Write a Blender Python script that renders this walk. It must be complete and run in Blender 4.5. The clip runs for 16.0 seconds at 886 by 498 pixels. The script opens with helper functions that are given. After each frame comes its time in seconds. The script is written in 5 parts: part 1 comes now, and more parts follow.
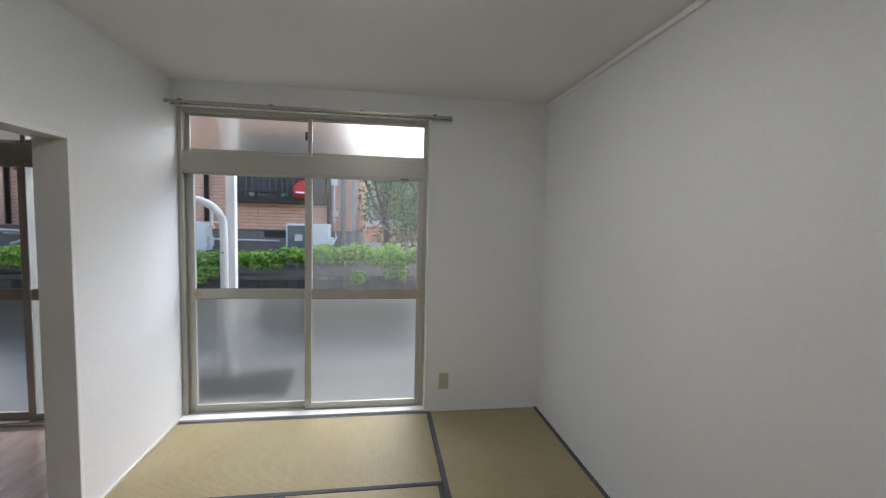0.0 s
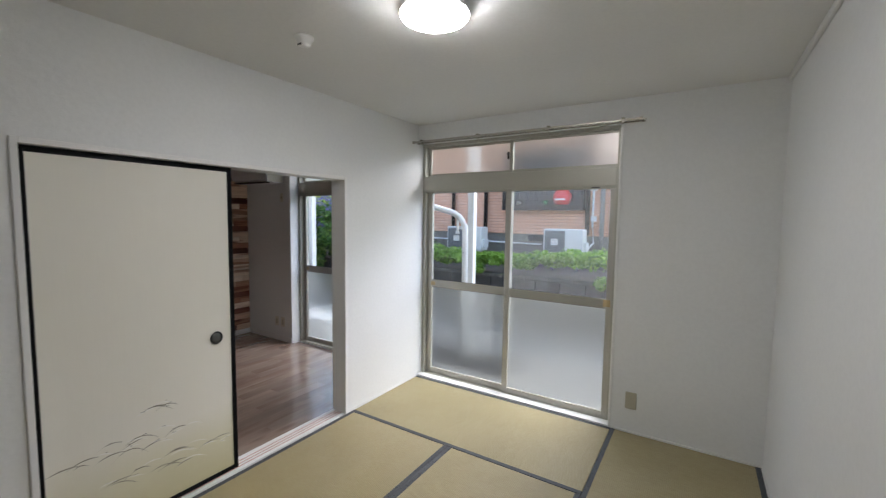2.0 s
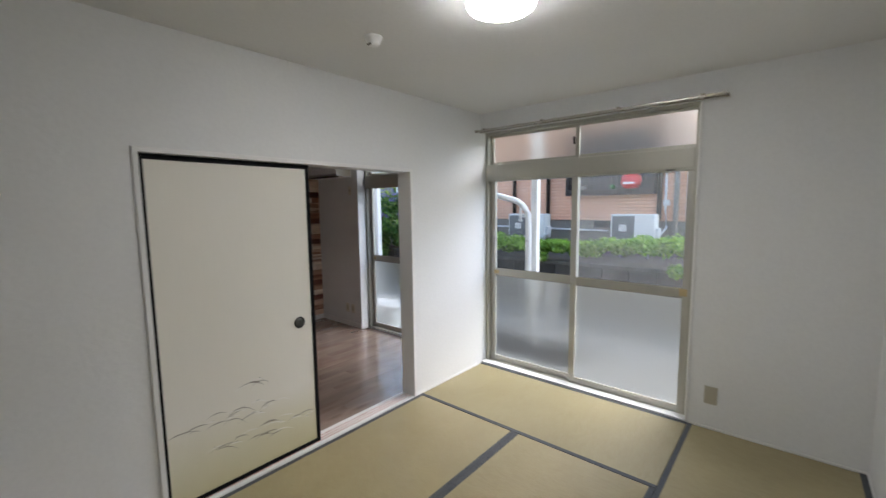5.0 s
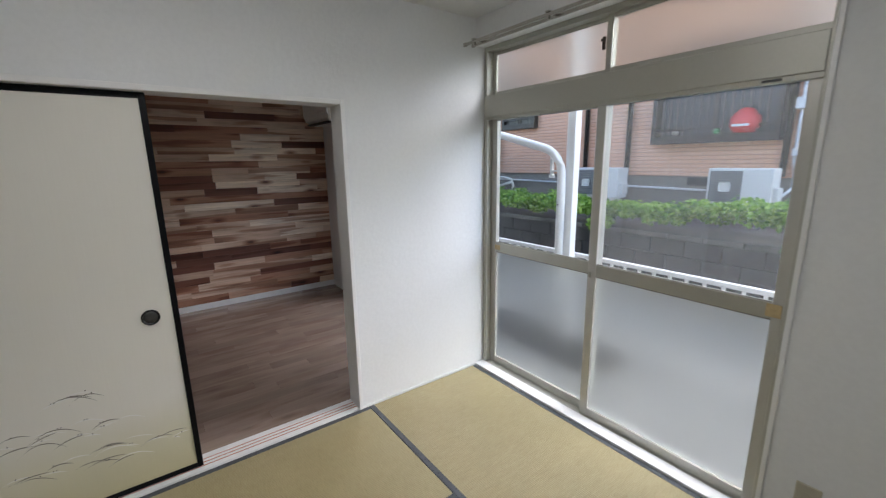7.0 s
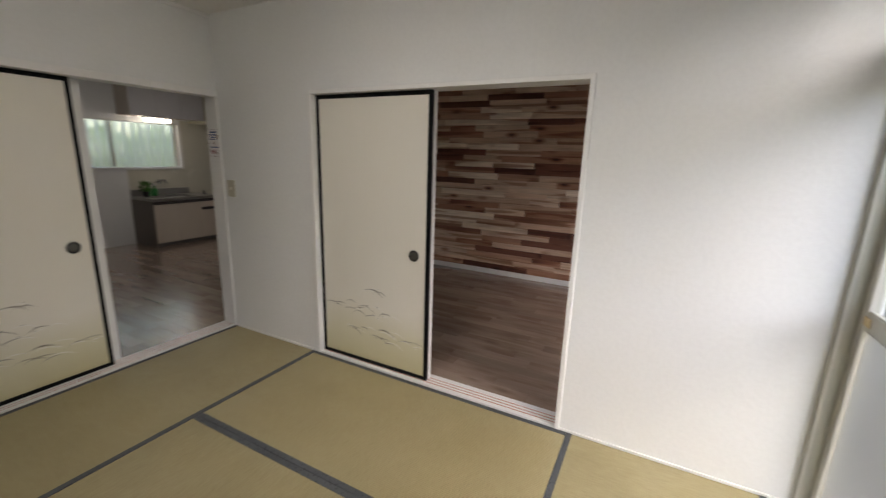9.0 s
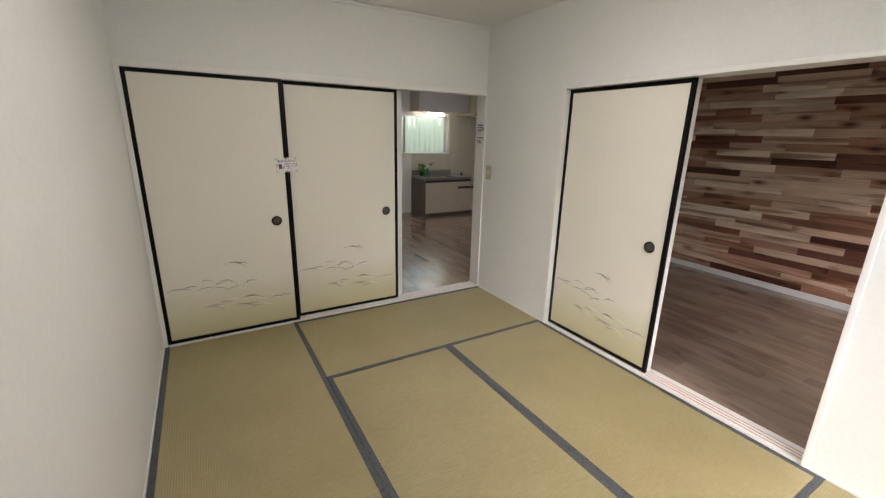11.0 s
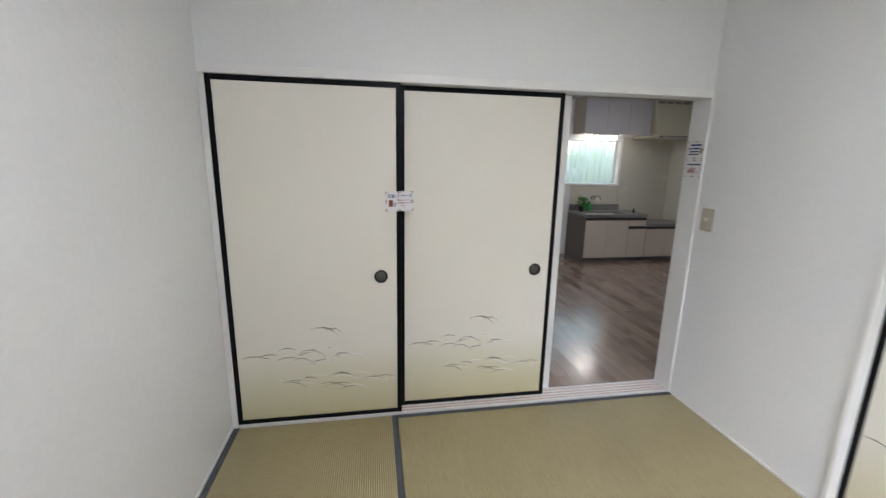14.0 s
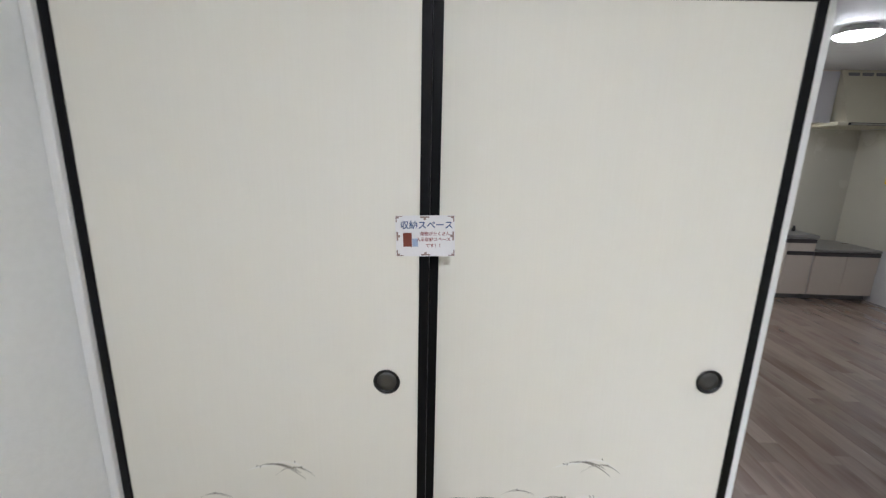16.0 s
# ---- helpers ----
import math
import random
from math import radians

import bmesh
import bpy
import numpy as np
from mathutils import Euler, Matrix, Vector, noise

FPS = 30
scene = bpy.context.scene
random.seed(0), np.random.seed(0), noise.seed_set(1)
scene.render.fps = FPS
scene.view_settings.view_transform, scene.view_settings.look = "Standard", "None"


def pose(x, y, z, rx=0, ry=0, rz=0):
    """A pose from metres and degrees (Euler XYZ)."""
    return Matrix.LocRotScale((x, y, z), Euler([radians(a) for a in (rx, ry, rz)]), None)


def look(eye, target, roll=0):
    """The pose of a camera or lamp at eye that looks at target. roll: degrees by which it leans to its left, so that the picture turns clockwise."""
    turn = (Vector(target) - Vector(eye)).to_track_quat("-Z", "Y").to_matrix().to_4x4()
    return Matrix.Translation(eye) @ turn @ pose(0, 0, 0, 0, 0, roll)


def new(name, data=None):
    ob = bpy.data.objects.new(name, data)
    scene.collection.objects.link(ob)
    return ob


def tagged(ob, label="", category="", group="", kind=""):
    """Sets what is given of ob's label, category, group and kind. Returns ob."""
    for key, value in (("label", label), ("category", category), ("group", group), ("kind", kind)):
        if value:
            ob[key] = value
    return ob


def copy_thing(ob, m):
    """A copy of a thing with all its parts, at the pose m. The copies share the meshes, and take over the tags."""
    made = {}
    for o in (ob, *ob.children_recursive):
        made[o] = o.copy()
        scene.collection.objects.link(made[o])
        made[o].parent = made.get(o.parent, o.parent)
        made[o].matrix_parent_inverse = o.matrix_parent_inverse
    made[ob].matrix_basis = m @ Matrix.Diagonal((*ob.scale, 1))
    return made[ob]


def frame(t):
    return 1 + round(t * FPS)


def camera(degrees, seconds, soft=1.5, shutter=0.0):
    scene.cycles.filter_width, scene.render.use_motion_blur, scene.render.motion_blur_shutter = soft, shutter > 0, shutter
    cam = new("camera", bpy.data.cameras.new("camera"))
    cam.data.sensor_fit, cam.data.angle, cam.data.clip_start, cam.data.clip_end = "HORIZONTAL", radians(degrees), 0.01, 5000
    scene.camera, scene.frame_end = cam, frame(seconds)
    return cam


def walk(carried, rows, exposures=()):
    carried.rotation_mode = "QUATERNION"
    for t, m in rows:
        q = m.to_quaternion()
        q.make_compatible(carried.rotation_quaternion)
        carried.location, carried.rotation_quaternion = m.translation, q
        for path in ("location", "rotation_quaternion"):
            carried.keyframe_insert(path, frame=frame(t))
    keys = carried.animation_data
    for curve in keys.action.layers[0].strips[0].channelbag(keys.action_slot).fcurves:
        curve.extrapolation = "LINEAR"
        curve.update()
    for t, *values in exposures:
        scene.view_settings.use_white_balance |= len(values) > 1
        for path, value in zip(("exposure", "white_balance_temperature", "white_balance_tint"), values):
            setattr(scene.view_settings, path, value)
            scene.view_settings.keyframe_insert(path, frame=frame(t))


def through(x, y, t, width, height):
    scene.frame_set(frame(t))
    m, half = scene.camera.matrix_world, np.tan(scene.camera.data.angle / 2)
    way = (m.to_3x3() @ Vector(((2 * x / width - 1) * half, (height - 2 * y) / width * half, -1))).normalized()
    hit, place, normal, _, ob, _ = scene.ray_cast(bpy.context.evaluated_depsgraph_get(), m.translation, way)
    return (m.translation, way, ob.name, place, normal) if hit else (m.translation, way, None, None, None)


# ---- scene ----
cam = camera(94.8, 16.0, 1.25, 0.3)
PATH = [
    (0, (1.406, 0.583, 1.463), (1.7, 2.557, 1.321), 1.4),
    (0.5, (1.707, 0.682, 1.476), (1.657, 2.677, 1.352), 1.9),
    (1, (1.976, 0.648, 1.491), (1.463, 2.578, 1.373), 1.6),
    (1.5, (2.126, 0.519, 1.499), (1.291, 2.33, 1.355), 1.0),
    (2, (2.24, 0.486, 1.518), (1.175, 2.172, 1.364), 0.8),
    (2.5, (2.262, 0.463, 1.517), (0.974, 1.982, 1.334), 0.7),
    (3, (2.227, 0.411, 1.503), (0.722, 1.713, 1.3), 0.5),
    (3.5, (2.189, 0.379, 1.513), (0.552, 1.511, 1.32), 0.4),
    (4, (2.2, 0.378, 1.534), (0.566, 1.525, 1.401), 0.6),
    (4.5, (2.228, 0.374, 1.551), (0.728, 1.691, 1.432), 0.3),
    (5, (2.23, 0.433, 1.528), (0.935, 1.942, 1.316), -0.7),
    (5.2, (2.228, 0.493, 1.503), (1.007, 2.051, 1.215), -1.6),
    (7.3, (2.101, 2.032, 1.48), (0.408, 2.998, 1.034), -0.3),
    (7.5, (2.091, 2.217, 1.475), (0.313, 3.013, 1.023), 0.3),
    (8, (2.088, 2.574, 1.487), (0.161, 2.833, 1.018), 1.3),
    (8.5, (2.041, 2.809, 1.435), (0.125, 2.487, 0.961), 2.5),
    (9, (2.032, 2.982, 1.428), (0.301, 2.086, 0.982), 1.8),
    (9.5, (2.12, 3.107, 1.458), (0.737, 1.727, 1.031), 0.9),
    (10, (2.227, 3.134, 1.49), (1.117, 1.516, 1.101), 0.6),
    (10.2, (2.242, 3.14, 1.491), (1.226, 1.46, 1.112), 0.6),
    (12.3, (2.312, 3.098, 1.389), (1.349, 1.541, 0.584), 3.5),
    (12.5, (2.303, 3.054, 1.386), (1.331, 1.485, 0.617), 3.2),
    (13, (2.135, 2.847, 1.379), (1.262, 1.148, 0.786), 1.6),
    (13.5, (1.979, 2.514, 1.418), (1.37, 0.67, 0.94), 1.4),
    (14, (1.872, 2.108, 1.437), (1.537, 0.183, 1.01), 1.1),
    (14.5, (1.776, 1.699, 1.423), (1.657, -0.254, 1.01), 1.8),
    (15, (1.735, 1.400, 1.440), (1.693, -0.546, 0.979), 2.3),
    (15.5, (1.704, 1.250, 1.450), (1.689, -0.692, 0.971), 2.0),
    (16, (1.671, 0.974, 1.416), (1.717, -0.976, 0.971), 1.41),
]
EXPOSURES = [(0.0, 2.28, 6550, 15), (2.0, 2.51, 6550, 14), (3.5, 2.65, 6600, 14), (4.5, 2.45, 6600, 14),
             (5.2, 2.54, 6600, 14), (7.3, 2.33, 6450, 14), (8.5, 2.42, 6950, 16), (9.0, 2.47, 7300, 17),
             (9.5, 2.94, 7600, 18), (10.0, 3.12, 7700, 17), (10.2, 3.12, 7700, 17), (12.3, 3.09, 6500, 15),
             (13.0, 3.32, 6650, 17), (13.5, 3.37, 6400, 16), (14.0, 3.50, 6300, 16), (16.0, 3.71, 6120, 15)]
walk(cam, [(t, look(eye, target, roll)) for t, eye, target, roll in PATH], EXPOSURES)

# ---- world, sun and exposure ----
world = bpy.data.worlds.new("world")
scene.world = world
world.use_nodes = True
wn = world.node_tree
sky = wn.nodes.new("ShaderNodeTexSky")
sky.sky_type, sky.sun_disc = "NISHITA", False
sky.sun_elevation, sky.sun_rotation = radians(42), radians(18.4)
sky.air_density, sky.dust_density, sky.ozone_density = 1.0, 1.2, 1.0
wn.links.new(sky.outputs[0], wn.nodes["Background"].inputs[0])
wn.nodes["Background"].inputs[1].default_value = 0.15

sun_data = bpy.data.lights.new("sun", "SUN")
sun_data.energy, sun_data.angle, sun_data.color = 1.05, radians(75), (0.90, 0.945, 1.0)
sun = new("sun", sun_data)
sun.matrix_world = look((0.29 * 30, 0.87 * 30, 27), (0, 0, 0))

LAMP_POWER, KITCHEN_POWER = 12.0, 5.0


# ---- materials ----
def material(name):
    m = bpy.data.materials.new(name)
    m.use_nodes = True
    n = m.node_tree.nodes
    return m, n, m.node_tree.links, n["Principled BSDF"]


def coords(n, l, scale=(1, 1, 1), shift=False):
    tc = n.new("ShaderNodeTexCoord")
    mp = n.new("ShaderNodeMapping")
    mp.inputs["Scale"].default_value = scale
    l.new(tc.outputs["Object"], mp.inputs["Vector"])
    if shift:
        oi = n.new("ShaderNodeObjectInfo")
        mul = n.new("ShaderNodeMath")
        mul.operation = "MULTIPLY"
        mul.inputs[1].default_value = 41.0
        l.new(oi.outputs["Random"], mul.inputs[0])
        l.new(mul.outputs[0], mp.inputs["Location"])
    return mp.outputs[0]


def noise_tex(n, l, vec, scale, detail=4.0, rough=0.55):
    t = n.new("ShaderNodeTexNoise")
    t.inputs["Scale"].default_value, t.inputs["Detail"].default_value = scale, detail
    t.inputs["Roughness"].default_value = rough
    l.new(vec, t.inputs["Vector"])
    return t.outputs[0]


def ramp(n, l, fac, stops):
    r = n.new("ShaderNodeValToRGB")
    while len(r.color_ramp.elements) < len(stops):
        r.color_ramp.elements.new(0.5)
    for e, (p, c) in zip(r.color_ramp.elements, stops):
        e.position, e.color = p, (*c, 1)
    l.new(fac, r.inputs[0])
    return r.outputs[0]


def mix(n, l, a, b, fac, mode="MIX"):
    x = n.new("ShaderNodeMix")
    x.data_type, x.blend_type = "RGBA", mode
    for sock, v in ((x.inputs[0], fac), (x.inputs[6], a), (x.inputs[7], b)):
        if isinstance(v, bpy.types.NodeSocket):
            l.new(v, sock)
        elif isinstance(v, tuple):
            sock.default_value = (*v, 1)
        else:
            sock.default_value = v
    return x.outputs[2]


def bump(n, l, p, height, strength, dist=0.002, chain=None):
    b = n.new("ShaderNodeBump")
    b.inputs["Strength"].default_value, b.inputs["Distance"].default_value = strength, dist
    l.new(height, b.inputs["Height"])
    if chain:
        l.new(chain, b.inputs["Normal"])
    l.new(b.outputs[0], p.inputs["Normal"])
    return b.outputs[0]


def painted(name, color, rough=0.5, metal=0.0, vary=0.06, scale=2.5, grain=90.0, grain_bump=0.1, spread=0.08):
    """A surface of one colour with broad unevenness, fine grain and uneven gloss."""
    m, n, l, p = material(name)
    v = coords(n, l)
    big = noise_tex(n, l, v, scale, 5)
    fine = noise_tex(n, l, v, grain, 3)
    lo = tuple(c * (1 - vary) for c in color)
    hi = tuple(min(1, c * (1 + vary)) for c in color)
    c = ramp(n, l, big, [(0.3, lo), (0.7, hi)])
    l.new(mix(n, l, c, ramp(n, l, fine, [(0.35, lo), (0.65, hi)]), 0.3), p.inputs["Base Color"])
    r = n.new("ShaderNodeMapRange")
    r.inputs["To Min"].default_value, r.inputs["To Max"].default_value = max(0.02, rough - spread), min(1, rough + spread)
    l.new(big, r.inputs[0])
    l.new(r.outputs[0], p.inputs["Roughness"])
    p.inputs["Metallic"].default_value = metal
    if grain_bump:
        bump(n, l, p, fine, grain_bump)
    return m


def wallpaper(name, color):
    """Embossed vinyl wallpaper: small pebbled relief over a broad unevenness."""
    m, n, l, p = material(name)
    v = coords(n, l)
    big = noise_tex(n, l, v, 1.3, 4)
    cell = n.new("ShaderNodeTexVoronoi")
    cell.inputs["Scale"].default_value = 210
    l.new(v, cell.inputs["Vector"])
    fine = noise_tex(n, l, v, 70, 4)
    lo = tuple(c * 0.965 for c in color)
    fleck = noise_tex(n, l, v, 48, 2, 0.5)
    c = ramp(n, l, big, [(0.3, lo), (0.7, color)])
    l.new(mix(n, l, c, ramp(n, l, fleck, [(0.42, (0.965, 0.965, 0.965)), (0.56, (1.0, 1.0, 1.0))]), 0.55, "MULTIPLY"), p.inputs["Base Color"])
    p.inputs["Roughness"].default_value = 0.62
    pebble = n.new("ShaderNodeTexVoronoi")
    pebble.inputs["Scale"].default_value = 36
    l.new(v, pebble.inputs["Vector"])
    first = bump(n, l, p, cell.outputs[0], 0.25, 0.001)
    second = bump(n, l, p, pebble.outputs[0], 0.17, 0.003, first)
    bump(n, l, p, fine, 0.25, 0.0015, second)
    return m


def woven(name, along):
    """Rush matting: ribs along the mat, fine cross weave, straw colour that drifts."""
    m, n, l, p = material(name)
    v = coords(n, l, shift=True)
    wave = n.new("ShaderNodeTexWave")
    wave.bands_direction = "Y" if along == "x" else "X"
    wave.inputs["Scale"].default_value = 31.0
    wave.inputs["Distortion"].default_value = 0.06
    wave.inputs["Detail"].default_value = 1.0
    l.new(v, wave.inputs["Vector"])
    stretch = coords(n, l, (14, 300, 50) if along == "x" else (300, 14, 50), True)
    cross = coords(n, l, (300, 20, 50) if along == "x" else (20, 300, 50), True)
    broad = noise_tex(n, l, v, 1.7, 4)
    strand = noise_tex(n, l, cross, 1.0, 3)
    c = ramp(n, l, broad, [(0.25, (0.285, 0.240, 0.132)), (0.5, (0.335, 0.287, 0.165)), (0.75, (0.380, 0.328, 0.196))])
    c = mix(n, l, c, ramp(n, l, strand, [(0.3, (0.30, 0.235, 0.09)), (0.7, (0.55, 0.47, 0.26))]), 0.3)
    groove = ramp(n, l, wave.outputs[0], [(0.0, (0.72, 0.68, 0.60)), (0.28, (1, 1, 1))])
    l.new(mix(n, l, c, groove, 0.5, "MULTIPLY"), p.inputs["Base Color"])
    p.inputs["Roughness"].default_value = 0.42
    first = bump(n, l, p, wave.outputs[0], 0.4, 0.0025)
    bump(n, l, p, strand, 0.25, 0.0015, first)
    return m


def plank_wood(name, tones, axis, rough, streak=0.45, knots=0.0, bumpy=0.15, stain=0.55, heart=0.0):
    """Wood pieces that differ by their own random number; grain runs along axis."""
    m, n, l, p = material(name)
    oi = n.new("ShaderNodeObjectInfo")
    k = len(tones)
    base = ramp(n, l, oi.outputs["Random"], [(i / k, t) for i, t in enumerate(tones)])
    base.node.color_ramp.interpolation = "CONSTANT"
    sc = {"x": (1.4, 26, 26), "y": (26, 1.4, 26), "z": (26, 26, 1.4)}[axis]
    v = coords(n, l, sc, True)
    grain = noise_tex(n, l, v, 1.0, 6, 0.62)
    g = ramp(n, l, grain, [(0.3, (0.50, 0.44, 0.40)), (0.5, (0.95, 0.93, 0.9)), (0.72, (1.25, 1.2, 1.15))])
    c = mix(n, l, base, g, streak, "MULTIPLY")
    fine = noise_tex(n, l, coords(n, l, {"x": (5, 130, 130), "y": (130, 5, 130), "z": (130, 130, 5)}[axis], True), 1.0, 3)
    c = mix(n, l, c, ramp(n, l, fine, [(0.32, (0.66, 0.60, 0.56)), (0.6, (1.06, 1.05, 1.04))]), streak * 0.7, "MULTIPLY")
    cloud = noise_tex(n, l, coords(n, l, {"x": (1.5, 7, 7), "y": (7, 1.5, 7), "z": (7, 7, 1.5)}[axis], True), 1.0, 3)
    c = mix(n, l, c, ramp(n, l, cloud, [(0.35, (0.62, 0.50, 0.43)), (0.58, (1, 1, 1))]), stain, "MULTIPLY")
    if heart:
        band = noise_tex(n, l, coords(n, l, {"x": (0.9, 15, 15), "y": (15, 0.9, 15), "z": (15, 15, 0.9)}[axis], True), 1.0, 2, 0.4)
        c = mix(n, l, c, ramp(n, l, band, [(0.36, (0.40, 0.24, 0.17)), (0.43, (0.62, 0.43, 0.34)), (0.455, (1, 1, 1))]), heart, "MULTIPLY")
    if knots:
        vo = n.new("ShaderNodeTexVoronoi")
        vo.inputs["Scale"].default_value = 1.0
        l.new(coords(n, l, {"x": (2.6, 7, 7), "y": (7, 2.6, 7), "z": (7, 7, 2.6)}[axis], True), vo.inputs["Vector"])
        kn = ramp(n, l, vo.outputs[0], [(0.06, (0.12, 0.06, 0.045)), (0.11, (0.48, 0.32, 0.25)), (0.26, (1, 1, 1))])
        c = mix(n, l, c, kn, knots, "MULTIPLY")
    l.new(c, p.inputs["Base Color"])
    r = n.new("ShaderNodeMapRange")
    r.inputs["To Min"].default_value, r.inputs["To Max"].default_value = rough - 0.07, rough + 0.09
    l.new(grain, r.inputs[0])
    l.new(r.outputs[0], p.inputs["Roughness"])
    bump(n, l, p, grain, bumpy, 0.0015)
    return m


def fusuma_paper():
    """Cream paper with fine threads and a pale gold-green mist along the foot."""
    m, n, l, p = material("fusuma_paper")
    v = coords(n, l)
    sep = n.new("ShaderNodeSeparateXYZ")
    l.new(v, sep.inputs[0])
    broad = noise_tex(n, l, v, 1.8, 4)
    thread = noise_tex(n, l, coords(n, l, (260, 260, 5)), 1.0, 3)
    add = n.new("ShaderNodeMath")
    add.operation = "MULTIPLY_ADD"
    add.inputs[1].default_value = 0.16
    l.new(broad, add.inputs[0])
    l.new(sep.outputs["Z"], add.inputs[2])
    mist = ramp(n, l, add.outputs[0], [(0.10, (0.55, 0.51, 0.31)), (0.28, (0.66, 0.63, 0.47)), (0.50, (0.80, 0.775, 0.70))])
    c = mix(n, l, mist, ramp(n, l, thread, [(0.3, (0.965, 0.96, 0.95)), (0.7, (1.01, 1.01, 1.01))]), 0.35, "MULTIPLY")
    l.new(c, p.inputs["Base Color"])
    p.inputs["Roughness"].default_value = 0.55
    bump(n, l, p, thread, 0.12, 0.001)
    return m


def clear_glass():
    """Window glass: looks straight through, with gloss that grows towards the edge-on view."""
    m, n, l, p = material("clear_glass")
    tr, gl, lw, pw, ad, mx = (n.new("ShaderNode" + k) for k in ("BsdfTransparent", "BsdfGlossy", "LayerWeight", "Math", "Math", "MixShader"))
    tr.inputs[0].default_value = (0.94, 0.955, 0.95, 1)
    gl.inputs["Roughness"].default_value = 0.02
    lw.inputs[0].default_value = 0.5
    pw.operation, ad.operation = "POWER", "MULTIPLY_ADD"
    pw.inputs[1].default_value = 4.0
    ad.inputs[1].default_value, ad.inputs[2].default_value = 0.5, 0.025
    l.new(lw.outputs["Facing"], pw.inputs[0])
    l.new(pw.outputs[0], ad.inputs[0])
    l.new(ad.outputs[0], mx.inputs[0])
    l.new(tr.outputs[0], mx.inputs[1])
    l.new(gl.outputs[0], mx.inputs[2])
    l.new(mx.outputs[0], n["Material Output"].inputs["Surface"])
    return m


def frosted_glass(name, tint=(0.76, 0.77, 0.71), rough=0.33):
    m, n, l, p = material(name)
    p.inputs["Base Color"].default_value = (*tint, 1)
    p.inputs["Transmission Weight"].default_value = 1.0
    p.inputs["Roughness"].default_value = rough
    p.inputs["IOR"].default_value = 1.3
    return m


def glowing(name, color, strength):
    m, n, l, p = material(name)
    p.inputs["Base Color"].default_value = (0.9, 0.9, 0.9, 1)
    p.inputs["Emission Color"].default_value = (*color, 1)
    p.inputs["Emission Strength"].default_value = strength
    return m


def brick_siding():
    """Salmon siding panels with close horizontal courses."""
    m, n, l, p = material("brick_siding")
    tc = n.new("ShaderNodeTexCoord")
    sw = n.new("ShaderNodeMapping")
    sw.inputs["Rotation"].default_value = (radians(-90), 0, 0)
    l.new(tc.outputs["Object"], sw.inputs[0])
    b = n.new("ShaderNodeTexBrick")
    b.inputs["Scale"].default_value = 1.0
    b.inputs["Brick Width"].default_value, b.inputs["Row Height"].default_value = 0.30, 0.062
    b.inputs["Mortar Size"].default_value, b.inputs["Mortar Smooth"].default_value = 0.006, 0.3
    b.inputs["Color1"].default_value = (0.75, 0.40, 0.255, 1)
    b.inputs["Color2"].default_value = (0.78, 0.45, 0.30, 1)
    b.inputs["Mortar"].default_value = (0.44, 0.22, 0.145, 1)
    l.new(sw.outputs[0], b.inputs["Vector"])
    v = coords(n, l)
    big = noise_tex(n, l, v, 0.8, 5)
    l.new(mix(n, l, b.outputs["Color"], ramp(n, l, big, [(0.3, (0.82, 0.8, 0.78)), (0.7, (1.08, 1.08, 1.08))]), 0.6, "MULTIPLY"), p.inputs["Base Color"])
    p.inputs["Roughness"].default_value = 0.75
    inv = n.new("ShaderNodeMath")
    inv.operation = "SUBTRACT"
    inv.inputs[0].default_value = 1.0
    l.new(b.outputs["Fac"], inv.inputs[1])
    bump(n, l, p, inv.outputs[0], 0.6, 0.008)
    return m


def stained_concrete(name, lo, hi, scale=1.6):
    m, n, l, p = material(name)
    v = coords(n, l, (1, 1, 0.45), True)
    big = noise_tex(n, l, v, scale, 8, 0.65)
    fine = noise_tex(n, l, v, 45, 4)
    c = ramp(n, l, big, [(0.32, lo), (0.52, tuple((a + b) / 2 for a, b in zip(lo, hi))), (0.72, hi)])
    l.new(mix(n, l, c, ramp(n, l, fine, [(0.3, (0.75, 0.75, 0.75)), (0.7, (1.15, 1.15, 1.15))]), 0.5, "MULTIPLY"), p.inputs["Base Color"])
    p.inputs["Roughness"].default_value = 0.88
    bump(n, l, p, fine, 0.4, 0.004)
    return m


def leaf_material(name, stops, through=0.5):
    m, n, l, p = material(name)
    g = n.new("ShaderNodeNewGeometry")
    c = ramp(n, l, g.outputs["Random Per Island"], stops)
    l.new(c, p.inputs["Base Color"])
    p.inputs["Roughness"].default_value = 0.48
    tr, mx = n.new("ShaderNodeBsdfTranslucent"), n.new("ShaderNodeMixShader")
    l.new(c, tr.inputs[0])
    mx.inputs[0].default_value = through
    l.new(p.outputs[0], mx.inputs[1])
    l.new(tr.outputs[0], mx.inputs[2])
    l.new(mx.outputs[0], n["Material Output"].inputs["Surface"])
    return m


WALL = wallpaper("white_wallpaper", (0.79, 0.80, 0.80))
CEIL = wallpaper("ceiling_paper", (0.76, 0.755, 0.735))
TRIM = painted("white_trim", (0.80, 0.80, 0.79), 0.38, vary=0.03, grain_bump=0.05)
RUSH = {"x": woven("rush_matting_across", "x"), "y": woven("rush_matting_along", "y")}
PAPER = fusuma_paper()
LACQUER = painted("black_lacquer", (0.005, 0.005, 0.006), 0.34, vary=0.2, grain_bump=0.02)
GREY_METAL = painted("dark_pull_metal", (0.10, 0.10, 0.095), 0.4, 0.6, vary=0.15)
BLACK_METAL = painted("black_pull_ring", (0.02, 0.02, 0.02), 0.35, 0.4)
